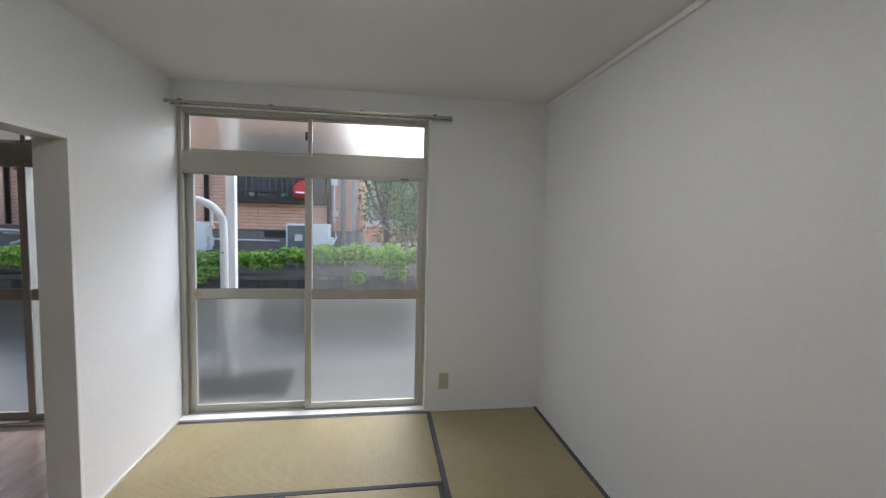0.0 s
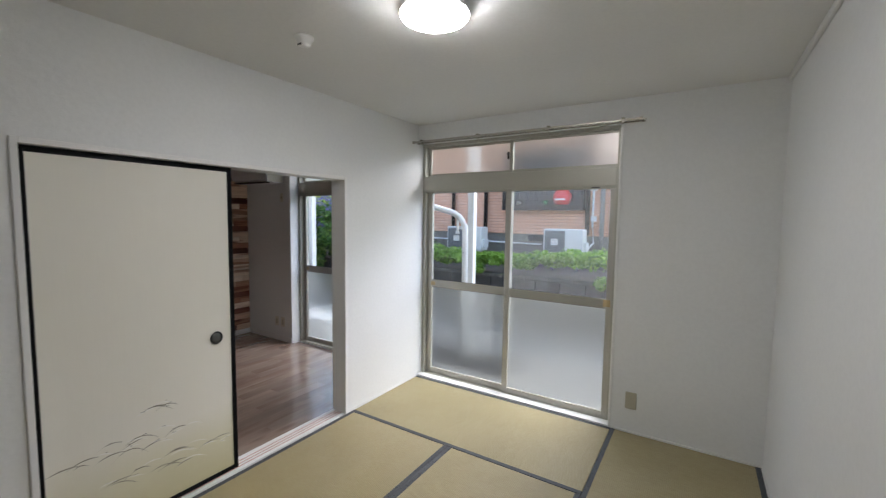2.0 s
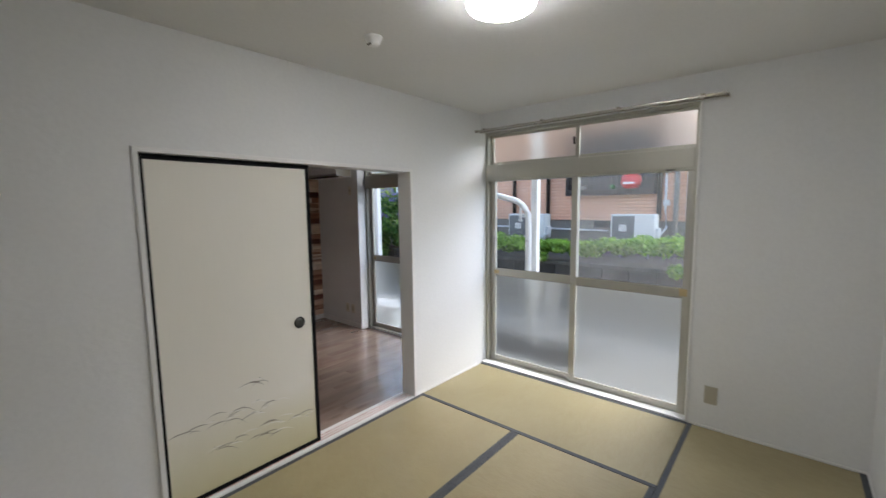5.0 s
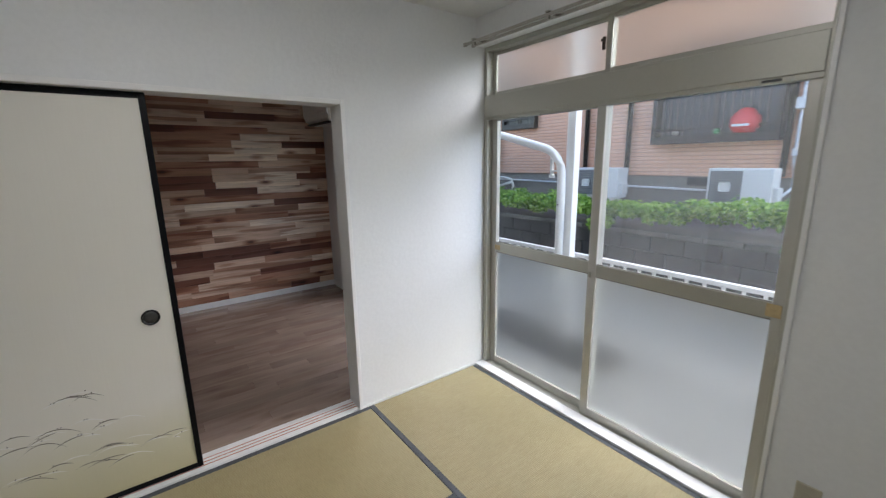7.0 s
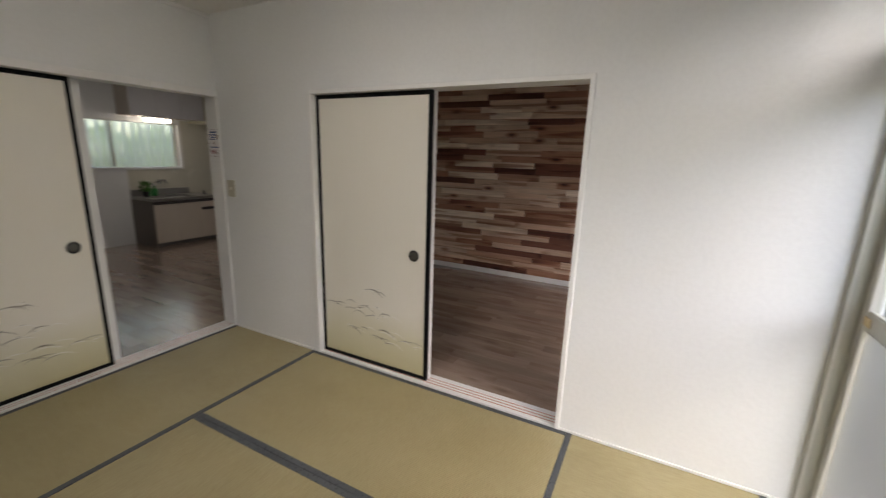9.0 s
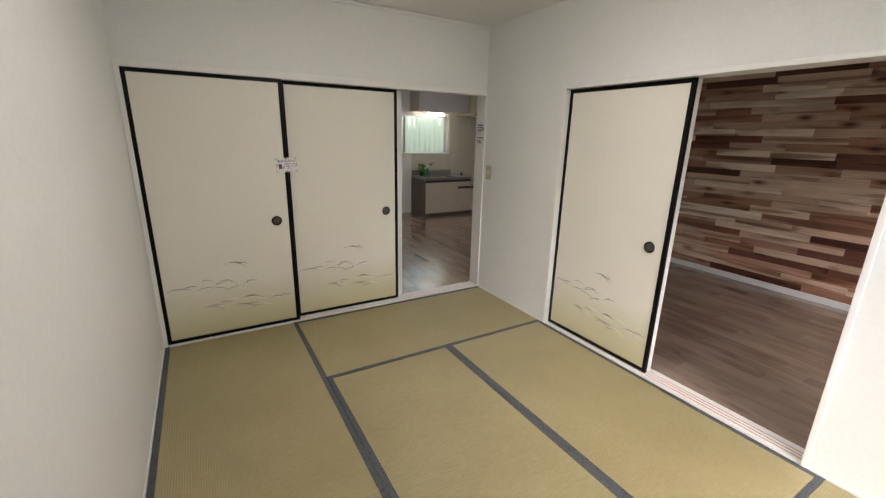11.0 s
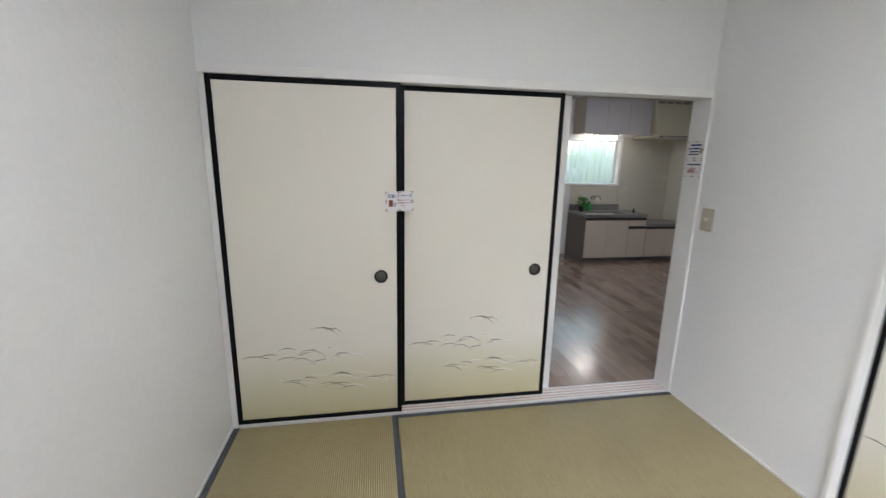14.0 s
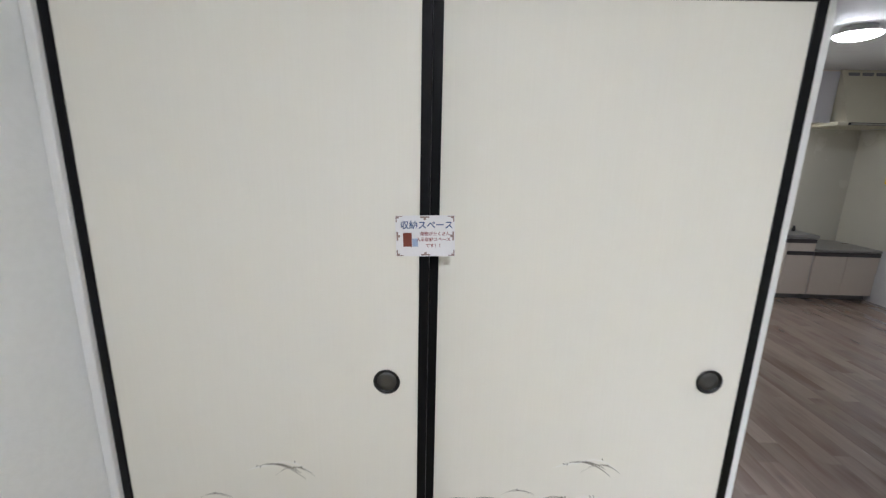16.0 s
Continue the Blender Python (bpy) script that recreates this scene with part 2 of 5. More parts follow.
for lac in (LACQUER,):
    lac.node_tree.nodes["Principled BSDF"].inputs["Specular IOR Level"].default_value = 0.14
INK = painted("grass_ink", (0.22, 0.205, 0.17), 0.6, vary=0.25, scale=30)
INK_PALE = painted("grass_white", (0.86, 0.85, 0.82), 0.55, vary=0.04)
INK_DARK = painted("grass_dots", (0.08, 0.07, 0.06), 0.6)
SASH = painted("champagne_aluminium", (0.44, 0.43, 0.375), 0.42, 0.35, vary=0.05, grain_bump=0.06)
SASH_LIGHT = painted("pale_aluminium", (0.52, 0.51, 0.465), 0.38, 0.35, vary=0.05)
BRONZE = painted("dark_bronze", (0.035, 0.028, 0.024), 0.4, 0.4, vary=0.1)
STEEL = painted("curtain_rail_steel", (0.55, 0.52, 0.48), 0.24, 0.92, vary=0.05)
CLEAR = clear_glass()
NET, nn, nl, npr = material("insect_net")
ntr, ntl, nmx = nn.new("ShaderNodeBsdfTransparent"), nn.new("ShaderNodeBsdfTranslucent"), nn.new("ShaderNodeMixShader")
ntl.inputs[0].default_value = (0.62, 0.61, 0.58, 1)
nmx.inputs[0].default_value = 0.05
nl.new(ntr.outputs[0], nmx.inputs[1])
nl.new(ntl.outputs[0], nmx.inputs[2])
nl.new(nmx.outputs[0], nn["Material Output"].inputs["Surface"])
FROST = frosted_glass("frosted_glass")
FROST_GREEN = frosted_glass("frosted_kitchen_glass", (0.84, 0.87, 0.83), 0.16)
FROST_TOP = frosted_glass("frosted_transom_glass", rough=0.32)
BEIGE = painted("beige_switch_plastic", (0.46, 0.43, 0.34), 0.4, vary=0.03)
IVORY = painted("ivory_plastic", (0.68, 0.65, 0.56), 0.4, vary=0.03)
WHITE_PLASTIC = painted("white_plastic", (0.80, 0.80, 0.79), 0.35, vary=0.02)
DARK = painted("dark_plastic", (0.03, 0.03, 0.03), 0.5)
BEAD = painted("rubber_bead", (0.17, 0.16, 0.135), 0.6)
TAPE = painted("tan_tape", (0.50, 0.38, 0.20), 0.5, vary=0.15, scale=60)
GROOVE = painted("groove_plastic", (0.50, 0.20, 0.13), 0.5)
PLANKS = plank_wood("patchwork_wood", [(0.66, 0.47, 0.355), (0.82, 0.655, 0.53), (0.50, 0.275, 0.185), (0.93, 0.80, 0.68), (0.72, 0.53, 0.41), (0.21, 0.082, 0.052), (0.77, 0.585, 0.455), (0.44, 0.225, 0.145),
                                       (0.95, 0.84, 0.73), (0.67, 0.47, 0.35), (0.17, 0.066, 0.043), (0.80, 0.62, 0.485), (0.58, 0.36, 0.255)], "y", 0.5, 0.6, 0.95, 0.15, 0.6, 0.75)
FLOORING = plank_wood("brown_laminate", [(0.325, 0.246, 0.199), (0.355, 0.272, 0.222), (0.300, 0.226, 0.181), (0.375, 0.290, 0.238), (0.335, 0.253, 0.206)], "y", 0.23, 0.2, 0.3, 0.04, 0.7)
for sock, value in (("Specular IOR Level", 0.9), ("Coat Weight", 0.6), ("Coat Roughness", 0.14)):
    FLOORING.node_tree.nodes["Principled BSDF"].inputs[sock].default_value = value
SUBFLOOR = painted("dark_subfloor", (0.09, 0.06, 0.045), 0.7)
CARD = painted("card_paper", (0.78, 0.77, 0.78), 0.5, vary=0.03)
CARD_EDGE = painted("card_ornament", (0.30, 0.22, 0.20), 0.6, vary=0.2, scale=80)
BLUE = painted("blue_print", (0.004, 0.055, 0.20), 0.6)
RED = painted("red_print", (0.24, 0.006, 0.015), 0.6)
BROWN = painted("brown_print", (0.22, 0.05, 0.03), 0.6)
PALE_BLUE = painted("pale_blue_print", (0.35, 0.45, 0.62), 0.6)


# ---- mesh helpers ----
def box(bm, x0, x1, y0, y1, z0, z1, r=0.0):
    """An axis-aligned block, its edges rounded by r."""
    g = bmesh.ops.create_cube(bm, size=1)["verts"]
    for v in g:
        v.co = Vector(((x0 + x1) / 2 + v.co.x * (x1 - x0), (y0 + y1) / 2 + v.co.y * (y1 - y0), (z0 + z1) / 2 + v.co.z * (z1 - z0)))
    if r:
        edges = list({e for v in g for e in v.link_edges})
        bmesh.ops.bevel(bm, geom=edges, offset=r, segments=2, affect="EDGES", profile=0.5)
    return bm


def block(x0, x1, y0, y1, z0, z1, r=0.0):
    return box(bmesh.new(), x0, x1, y0, y1, z0, z1, r)


def turned(bm, profile, centre, axis="z", steps=28):
    """A body of revolution from (radius, height) pairs."""
    rot = {"z": Matrix.Identity(3), "y": Matrix(((1, 0, 0), (0, 0, 1), (0, -1, 0))), "x": Matrix(((0, 0, 1), (0, 1, 0), (-1, 0, 0)))}[axis]
    rings = []
    for r, h in profile:
        rings.append([bm.verts.new(Vector(centre) + rot @ Vector((r * math.cos(2 * math.pi * i / steps), r * math.sin(2 * math.pi * i / steps), h))) for i in range(steps)])
    for a, b in zip(rings, rings[1:]):
        for i in range(steps):
            bm.faces.new((a[i], a[(i + 1) % steps], b[(i + 1) % steps], b[i]))
    bm.faces.new(rings[0][::-1])
    bm.faces.new(rings[-1])
    return bm


def tube(bm, path, radius, steps=10):
    """A round tube along a line of points."""
    rings = []
    pts = [Vector(p) for p in path]
    for i, p in enumerate(pts):
        d = (pts[min(i + 1, len(pts) - 1)] - pts[max(i - 1, 0)]).normalized()
        side = d.cross(Vector((0, 0, 1)) if abs(d.z) < 0.9 else Vector((0, 1, 0))).normalized()
        up = side.cross(d)
        rings.append([bm.verts.new(p + radius * (math.cos(2 * math.pi * k / steps) * side + math.sin(2 * math.pi * k / steps) * up)) for k in range(steps)])
    for a, b in zip(rings, rings[1:]):
        for k in range(steps):
            bm.faces.new((a[k], a[(k + 1) % steps], b[(k + 1) % steps], b[k]))
    bm.faces.new(rings[0][::-1])
    bm.faces.new(rings[-1])
    return bm


def base_of(ob):
    at = Vector()
    while ob:
        at += ob.location
        ob = ob.parent
    return at


def part(name, bm, mat, parent=None, label="", smooth=False):
    """Links a bmesh, given in world metres, as one mesh object under a thing or a part."""
    bm.normal_update()
    bmesh.ops.recalc_face_normals(bm, faces=bm.faces)
    if parent:
        bmesh.ops.translate(bm, verts=bm.verts, vec=-base_of(parent))
    me = bpy.data.meshes.new(name)
    bm.to_mesh(me)
    bm.free()
    me.materials.append(mat)
    if smooth:
        for f in me.polygons:
            f.use_smooth = True
    ob = new(name, me)
    ob.parent = parent
    if label:
        tagged(ob, label)
    return ob


def thing(name, at, label, category, group="", kind=""):
    ob = new(name)
    ob.empty_display_size = 0.1
    ob.location = at
    return tagged(ob, label, category, group, kind)


def structure(name, bm, mat, label, category):
    return tagged(part(name, bm, mat), label, category, kind="structure")


def lettering(name, text, size, m, mat, parent, label=""):
    """Flat lettering, centred on m, facing m's +z."""
    cu = bpy.data.curves.new(name, "FONT")
    cu.body, cu.size, cu.align_x, cu.align_y = text, size, "CENTER", "CENTER"
    cu.extrude, cu.offset = 0.0002, size * 0.013
    tmp = bpy.data.objects.new(name, cu)
    me = bpy.data.meshes.new_from_object(tmp)
    bpy.data.objects.remove(tmp)
    me.transform(Matrix.Translation(-base_of(parent)) @ m)
    me.materials.clear()
    me.materials.append(mat)
    ob = new(name, me)
    ob.parent = parent
    if label:
        tagged(ob, label)
    return ob


# ---- the rooms ----
EX, NY, CZ = 2.64, 3.59, 2.355      # east wall, north wall, ceiling of the matted room
WX, KX, KY = -2.64, -2.82, -3.85    # far walls of the west room and the kitchen
T = 0.12                            # thickness of the inner walls
OW = (0.953, 2.650, 1.783)            # opening to the west room: from, to, head
ST = -0.13                          # kitchen face of the south wall
WIN = (0.002, 1.735, 2.197)         # window of the matted room: from, to, head
WNY = 3.55                          # north wall face of the west room

bm = bmesh.new()
box(bm, -0.11, WIN[1], NY, NY + 0.20, WIN[2], CZ)
box(bm, -0.11, WIN[1], NY + 0.07, NY + 0.20, -0.4, -0.002)
box(bm, WIN[1], EX + 0.15, NY, NY + 0.20, -0.4, CZ)
structure("wall_north", bm, WALL, "white papered wall round the large sliding window", "wall")
structure("wall_east", block(EX, EX + 0.15, -0.9, NY, -0.4, CZ), WALL, "plain white papered wall", "wall")
bm = bmesh.new()
box(bm, -T, 0, ST, OW[0] - 0.018, -0.1, CZ)
box(bm, -T, 0, OW[1] + 0.018, NY - 0.001, -0.1, CZ)
box(bm, -T, 0.0, NY - 0.001, NY + 0.195, -0.1, WIN[2] - 0.001)
box(bm, -T, 0, OW[0] - 0.018, OW[1] + 0.018, OW[2] + 0.018, CZ)
structure("wall_west", bm, WALL, "white papered wall with a wide doorway", "wall")
bm = bmesh.new()
box(bm, 0, EX, -0.10, 0, 1.84, CZ)
box(bm, 0, EX, ST, -0.10, 1.845, CZ)
structure("wall_south", bm, WALL, "white papered wall above the sliding screens", "wall")
structure("ceiling", block(KX - 0.12, EX + 0.15, KY - 0.15, NY + 0.16, CZ, CZ + 0.12), CEIL, "off-white papered ceiling", "ceiling")
structure("floor", block(-0.0, EX, ST, NY, -0.2, -0.056), SUBFLOOR, "bare underfloor below the mats", "floor")
bm = bmesh.new()
box(bm, 0.9, EX, -0.9, -0.88, -0.1, CZ)
box(bm, 0.88, 0.9, KY, -0.09, -0.1, CZ)
structure("wall_closet", bm, WALL, "white wall at the back of the closet", "wall")

# west room
bm = bmesh.new()
WW = (-1.80, -T)
box(bm, WX - 0.1, WW[0], WNY, WNY + 0.24, -0.4, CZ)
box(bm, WW[0], -T, WNY, WNY + 0.24, WIN[2], CZ)
box(bm, WW[0], -T, WNY + 0.11, WNY + 0.24, -0.4, -0.002)
structure("wall_north_west", bm, WALL, "white papered wall beside the second sliding window", "wall")
bm = block(WX - 0.12, WX - 0.012, -0.3, WNY, -0.1, CZ)
wood_wall = structure("wall_wood", bm, SUBFLOOR, "accent wall of patchwork wood planks", "wall")
structure("wall_south_west", block(WX - 0.012, -T, ST, ST + T, -0.1, CZ), WALL, "white papered wall between room and kitchen", "wall")
west_floor = structure("floor_west", block(WX, -T, ST + T, WNY + 0.1, -0.1, -0.008), SUBFLOOR, "brown wood laminate floor of the west room", "floor")
structure("baseboard", block(WX - 0.002, WX + 0.012, ST + T, WNY, 0, 0.062, 0.003), TRIM, "white baseboard below the wood wall", "baseboard")
structure("baseboard_north", block(WX + 0.012, WW[0], WNY - 0.01, WNY - 0.001, 0, 0.06, 0.003), TRIM, "white baseboard", "baseboard")

# kitchen
bm = bmesh.new()
KW = (-1.96, -0.4, 1.09, 1.80)      # kitchen window: from, to, sill, head
box(bm, KX, KW[0], KY - 0.15, KY, -0.1, CZ)
box(bm, KW[1], 0.9, KY - 0.15, KY, -0.1, CZ)
box(bm, KW[0], KW[1], KY - 0.15, KY, -0.1, KW[2])
box(bm, KW[0], KW[1], KY - 0.15, KY, KW[3], CZ)
structure("wall_kitchen", bm, WALL, "off-white kitchen wall behind the sink", "wall")
structure("wall_kitchen_west", block(KX - 0.12, KX, KY - 0.15, ST + T, -0.1, CZ), WALL, "white papered kitchen side wall", "wall")
kitchen_floor = structure("floor_kitchen", block(KX, 0.88, KY, ST, -0.1, -0.008), SUBFLOOR, "brown wood laminate kitchen floor", "floor")

# trims of the two doorways
bm = bmesh.new()
box(bm, -T - 0.01, 0.012, OW[0] - 0.024, OW[0], 0, OW[2] + 0.024, 0.003)
box(bm, -T - 0.01, 0.012, OW[1], OW[1] + 0.024, 0, OW[2] + 0.024, 0.003)
box(bm, -T - 0.01, 0.0115, OW[0], OW[1], OW[2], OW[2] + 0.024, 0.003)
structure("trim_west", bm, TRIM, "white casing of the doorway to the west room", "door frame")
bm = bmesh.new()
box(bm, 0.0005, 0.006, ST - 0.005, 0.004, 0, 1.80, 0.001)
box(bm, EX - 0.028, EX - 0.001, ST, 0.012, 0, 1.80, 0.003)
box(bm, 0.001, EX - 0.001, -0.105, 0.013, 1.80, 1.842, 0.003)
box(bm, 0.001, EX - 0.001, ST - 0.005, -0.105, 1.822, 1.847, 0.003)
box(bm, 0.772, 0.88, -0.158, -0.126, 0.008, 1.80, 0.003)
box(bm, 0.0007, 0.014, 0.0042, 0.0135, 0, 1.799, 0.002)
structure("trim_south", bm, TRIM, "white head rail and jambs of the sliding screens", "door frame")


def grooved_sill(name, x0, x1, y0, y1, along, lines, label):
    """A white threshold with sunk sliding grooves lined in red-brown."""
    sill = thing(name, ((x0 + x1) / 2, (y0 + y1) / 2, -0.03), label, "threshold", kind="structure")
    a0, a1 = (x0, x1) if along == "y" else (y0, y1)
    cuts = [a0] + [c + s * 0.006 for c in lines for s in (-1, 1)] + [a1]
    for i in range(0, len(cuts), 2):
        b = block(cuts[i], cuts[i + 1], y0, y1, -0.03, 0.008, 0.0015) if along == "y" else block(x0, x1, cuts[i], cuts[i + 1], -0.03, 0.008, 0.0015)
        part("sill_strip", b, TRIM, sill)
    for c in lines:
        b = block(c - 0.006, c + 0.006, y0, y1, -0.03, 0.004) if along == "y" else block(x0, x1, c - 0.006, c + 0.006, -0.03, 0.004)
        part("groove", b, GROOVE, sill, "red-brown sliding groove")
    return sill


grooved_sill("threshold_west", -T - 0.01, 0.0, OW[0], OW[1], "y", [-0.088, -0.062, -0.036], "white threshold with red-brown sliding grooves")
grooved_sill("threshold_south", 0.006, EX - 0.028, ST, 0.0, "x", [-0.105, -0.075, -0.045, -0.02], "white threshold with red-brown sliding grooves under the screens")
structure("trim_cornice", block(EX - 0.022, EX - 0.001, 0.0, NY, CZ - 0.03, CZ - 0.001, 0.006), TRIM, "thin white cornice along the wall", "cornice")
structure("trim_cornice_south", block(0.0, EX - 0.022, 0.001, 0.018, CZ - 0.026, CZ - 0.001, 0.005), TRIM, "thin white cornice above the screens", "cornice")
bm = bmesh.new()
box(bm, EX - 0.008, EX - 0.001, 0.013, NY - 0.001, 0, 0.012)
box(bm, 0.001, 0.008, OW[1] + 0.025, NY - 0.001, 0, 0.012)
box(bm, 0.001, 0.008, 0.013, OW[0] - 0.025, 0, 0.012)
box(bm, WIN[1] + 0.03, EX - 0.008, NY - 0.008, NY - 0.001, 0, 0.012)
structure("baseboard_mats", bm, TRIM, "thin white strip between the mats and the walls", "baseboard")
structure("window_sill", block(0.001, WIN[1] - 0.001, NY - 0.004, NY + 0.072, -0.04, 0.014, 0.003), TRIM, "white painted sill board below the sliding window", "window sill")
structure("trim_window", block(WIN[1], WIN[1] + 0.018, NY - 0.010, NY - 0.001, 0.0135, WIN[2] + 0.02, 0.003), TRIM, "white edge strip beside the window", "trim")


# ---- rush mats ----


def border_cloth():
    m, n, l, p = material("border_cloth")
    v = coords(n, l)
    chk = n.new("ShaderNodeTexVoronoi")
    chk.distance, chk.inputs["Scale"].default_value = "MANHATTAN", 60
    l.new(v, chk.inputs["Vector"])
    big = noise_tex(n, l, v, 6, 4)
    c = ramp(n, l, chk.outputs[0], [(0.2, (0.040, 0.047, 0.056)), (0.55, (0.080, 0.091, 0.103))])
    l.new(mix(n, l, c, ramp(n, l, big, [(0.3, (0.8, 0.8, 0.8)), (0.7, (1.15, 1.15, 1.15))]), 0.6, "MULTIPLY"), p.inputs["Base Color"])
    p.inputs["Roughness"].default_value = 0.75
    bump(n, l, p, chk.outputs[0], 0.3, 0.001)
    return m


CLOTH = border_cloth()


def tatami(x0, x1, y0, y1, along):
    """One mat: rush surface and a cloth border on each long side."""
    g = 0.0015
    mat = thing("tatami_mat", ((x0 + x1) / 2, (y0 + y1) / 2, -0.055), "straw-coloured rush tatami mat with grey cloth borders", "tatami mat", "mats on the floor")
    b = 0.029
    if along == "y":
        part("rush_surface", block(x0 + g, x1 - g, y0 + g, y1 - g, -0.055, 0.0, 0.003), RUSH["y"], mat)
        for a in (x0 + g - 0.0004, x1 - g - b + 0.0004):
            part("cloth_border", block(a, a + b, y0 + g - 0.0003, y1 - g + 0.0003, -0.05, 0.0018, 0.001), CLOTH, mat, "grey patterned cloth border")
    else:
        part("rush_surface", block(x0 + g, x1 - g, y0 + g, y1 - g, -0.055, 0.0, 0.003), RUSH["x"], mat)
        for a in (y0 + g - 0.0004, y1 - g - b + 0.0004):
            part("cloth_border", block(x0 + g - 0.0003, x1 - g + 0.0003, a, a + b, -0.05, 0.0018, 0.001), CLOTH, mat, "grey patterned cloth border")


C1, C2, R1, R2 = 0.892, 1.756, 0.911, 2.715
tatami(C2, EX - 0.008, 0.013, 1.832, "y")
tatami(C2, EX - 0.008, 1.832, NY - 0.008, "y")
tatami(0.008, C2, 0.013, R1, "x")
tatami(0.008, C1, R1, R2, "y")
tatami(C1, C2, R1, R2, "y")
tatami(0.008, C2, R2, NY - 0.006, "x")


# ---- sliding screens ----
def arc_strip(bm, x, z, w, h, thick, lift, y, s):
    """A brushed blade of grass: a low arc that swells and tapers."""
    n = 9
    row = []
    for i in range(n):
        u = i / (n - 1)
        cx = x + w * u
        cz = z + h * (1 - (2 * u - 1) ** 2) + lift * u
        t = thick * (0.15 + math.sin(math.pi * min(1, u * 1.15 + 0.02)) ** 0.8) / 2
        row.append((bm.verts.new((s * cx, y, cz + t)), bm.verts.new((s * cx, y, cz - t))))
    for (a, b), (c, d) in zip(row, row[1:]):
        bm.faces.new((a, c, d, b))


def fusuma(w, h, inset=0.0):
    """A sliding screen in the xz plane, front towards +y, its pull near x = 0. Built at the origin; x runs 0 to w."""
    scr = thing("fusuma", (0, 0, 0), "cream paper sliding screen painted with grass, in a black lacquer frame", "sliding screen", "fusuma screens")
    f, d = 0.0245, 0.022
    part("paper_panel", block(f, w - f, -d, -0.005, f, h - f), PAPER, scr)
    for a in (0.0, w - f):
        part("stile", block(a, a + f, -d, 0.0, 0, h, 0.002), LACQUER, scr, "black lacquer stile")
    for a in (0.0, h - f):
        part("rail", block(f, w - f, -d, -0.001, a, a + f, 0.002), LACQUER, scr, "black lacquer rail")
    part("back_board", block(inset, w - inset, -d - (0.008 if inset else 0.040), -d - 0.001, 0.001, h - 0.001, 0.002), TRIM, scr, "white backing board")
    cx, cz, y = 0.108, 0.815, -0.005
    b = bmesh.new()
    turned(b, [(0.034, 0.0005), (0.036, 0.004), (0.033, 0.006), (0.029, 0.005), (0.028, 0.0012)], (cx, y, cz), "y")
    pull = part("pull", b, BLACK_METAL, scr, "black pull ring", True)
    part("pull_dish", turned(bmesh.new(), [(0.027, 0.0008), (0.0265, 0.002), (0.012, 0.0016)], (cx, y, cz), "y"), GREY_METAL, pull, "dark grey pull dish", True)
    rng = random.Random(7)
    y = -0.0046
    ink, pale, dots = bmesh.new(), bmesh.new(), bmesh.new()
    # blades in three drifts: from the pull-side edge, height, width, rise, tilt
    top = ((0.341, 0.492, 0.155, 0.022, 0.031), (0.356, 0.515, 0.119, 0.014, 0.011), (0.316, 0.506, 0.115, 0.020, -0.003))
    middle = ((0.728, 0.386, 0.128, 0.008, -0.009), (0.656, 0.392, 0.125, 0.011, -0.017), (0.696, 0.369, 0.060, 0.011, -0.003), (0.562, 0.418, 0.098, 0.011, -0.003),
              (0.412, 0.372, 0.163, 0.028, 0.006), (0.556, 0.369, 0.125, 0.011, -0.014), (0.462, 0.321, 0.150, 0.031, 0.009), (0.481, 0.401, 0.100, 0.006, -0.031),
              (0.281, 0.378, 0.109, 0.014, -0.023), (0.406, 0.355, 0.100, 0.006, -0.026))
    low = ((0.516, 0.192, 0.121, 0.014, 0.034), (0.531, 0.236, 0.125, 0.006, -0.007), (0.456, 0.240, 0.088, 0.011, 0.000), (0.268, 0.250, 0.138, 0.011, 0.004),
           (0.281, 0.258, 0.100, 0.008, 0.007), (0.343, 0.200, 0.119, 0.011, 0.003), (0.281, 0.200, 0.150, 0.011, -0.011), (0.306, 0.179, 0.075, 0.008, 0.021),
           (0.106, 0.220, 0.125, 0.014, -0.011), (0.043, 0.229, 0.125, 0.008, -0.003), (0.256, 0.186, 0.094, 0.006, -0.020))
    white_high = ((0.425, 0.535, 0.103, 0.006, -0.029), (0.326, 0.518, 0.124, 0.017, 0.014), (0.593, 0.369, 0.088, 0.011, 0.024), (0.456, 0.389, 0.119, 0.006, 0.023),
                  (0.318, 0.383, 0.144, 0.020, 0.017), (0.193, 0.352, 0.106, 0.014, 0.017), (0.293, 0.372, 0.094, 0.003, -0.021), (0.493, 0.375, 0.100, 0.008, -0.010),
                  (0.381, 0.351, 0.081, 0.006, 0.000), (0.350, 0.329, 0.069, 0.006, 0.014))
    white_low = ((0.581, 0.240, 0.094, 0.008, -0.006), (0.393, 0.250, 0.113, 0.011, 0.000), (0.243, 0.220, 0.150, 0.020, 0.014), (0.168, 0.246, 0.119, 0.008, 0.026),
                 (0.181, 0.160, 0.163, 0.022, 0.009), (0.118, 0.212, 0.106, 0.011, 0.003), (0.031, 0.215, 0.094, 0.006, -0.017), (0.075, 0.193, 0.031, 0.003, 0.010),
                 (0.481, 0.212, 0.088, 0.006, 0.017), (0.231, 0.222, 0.062, 0.006, 0.021))
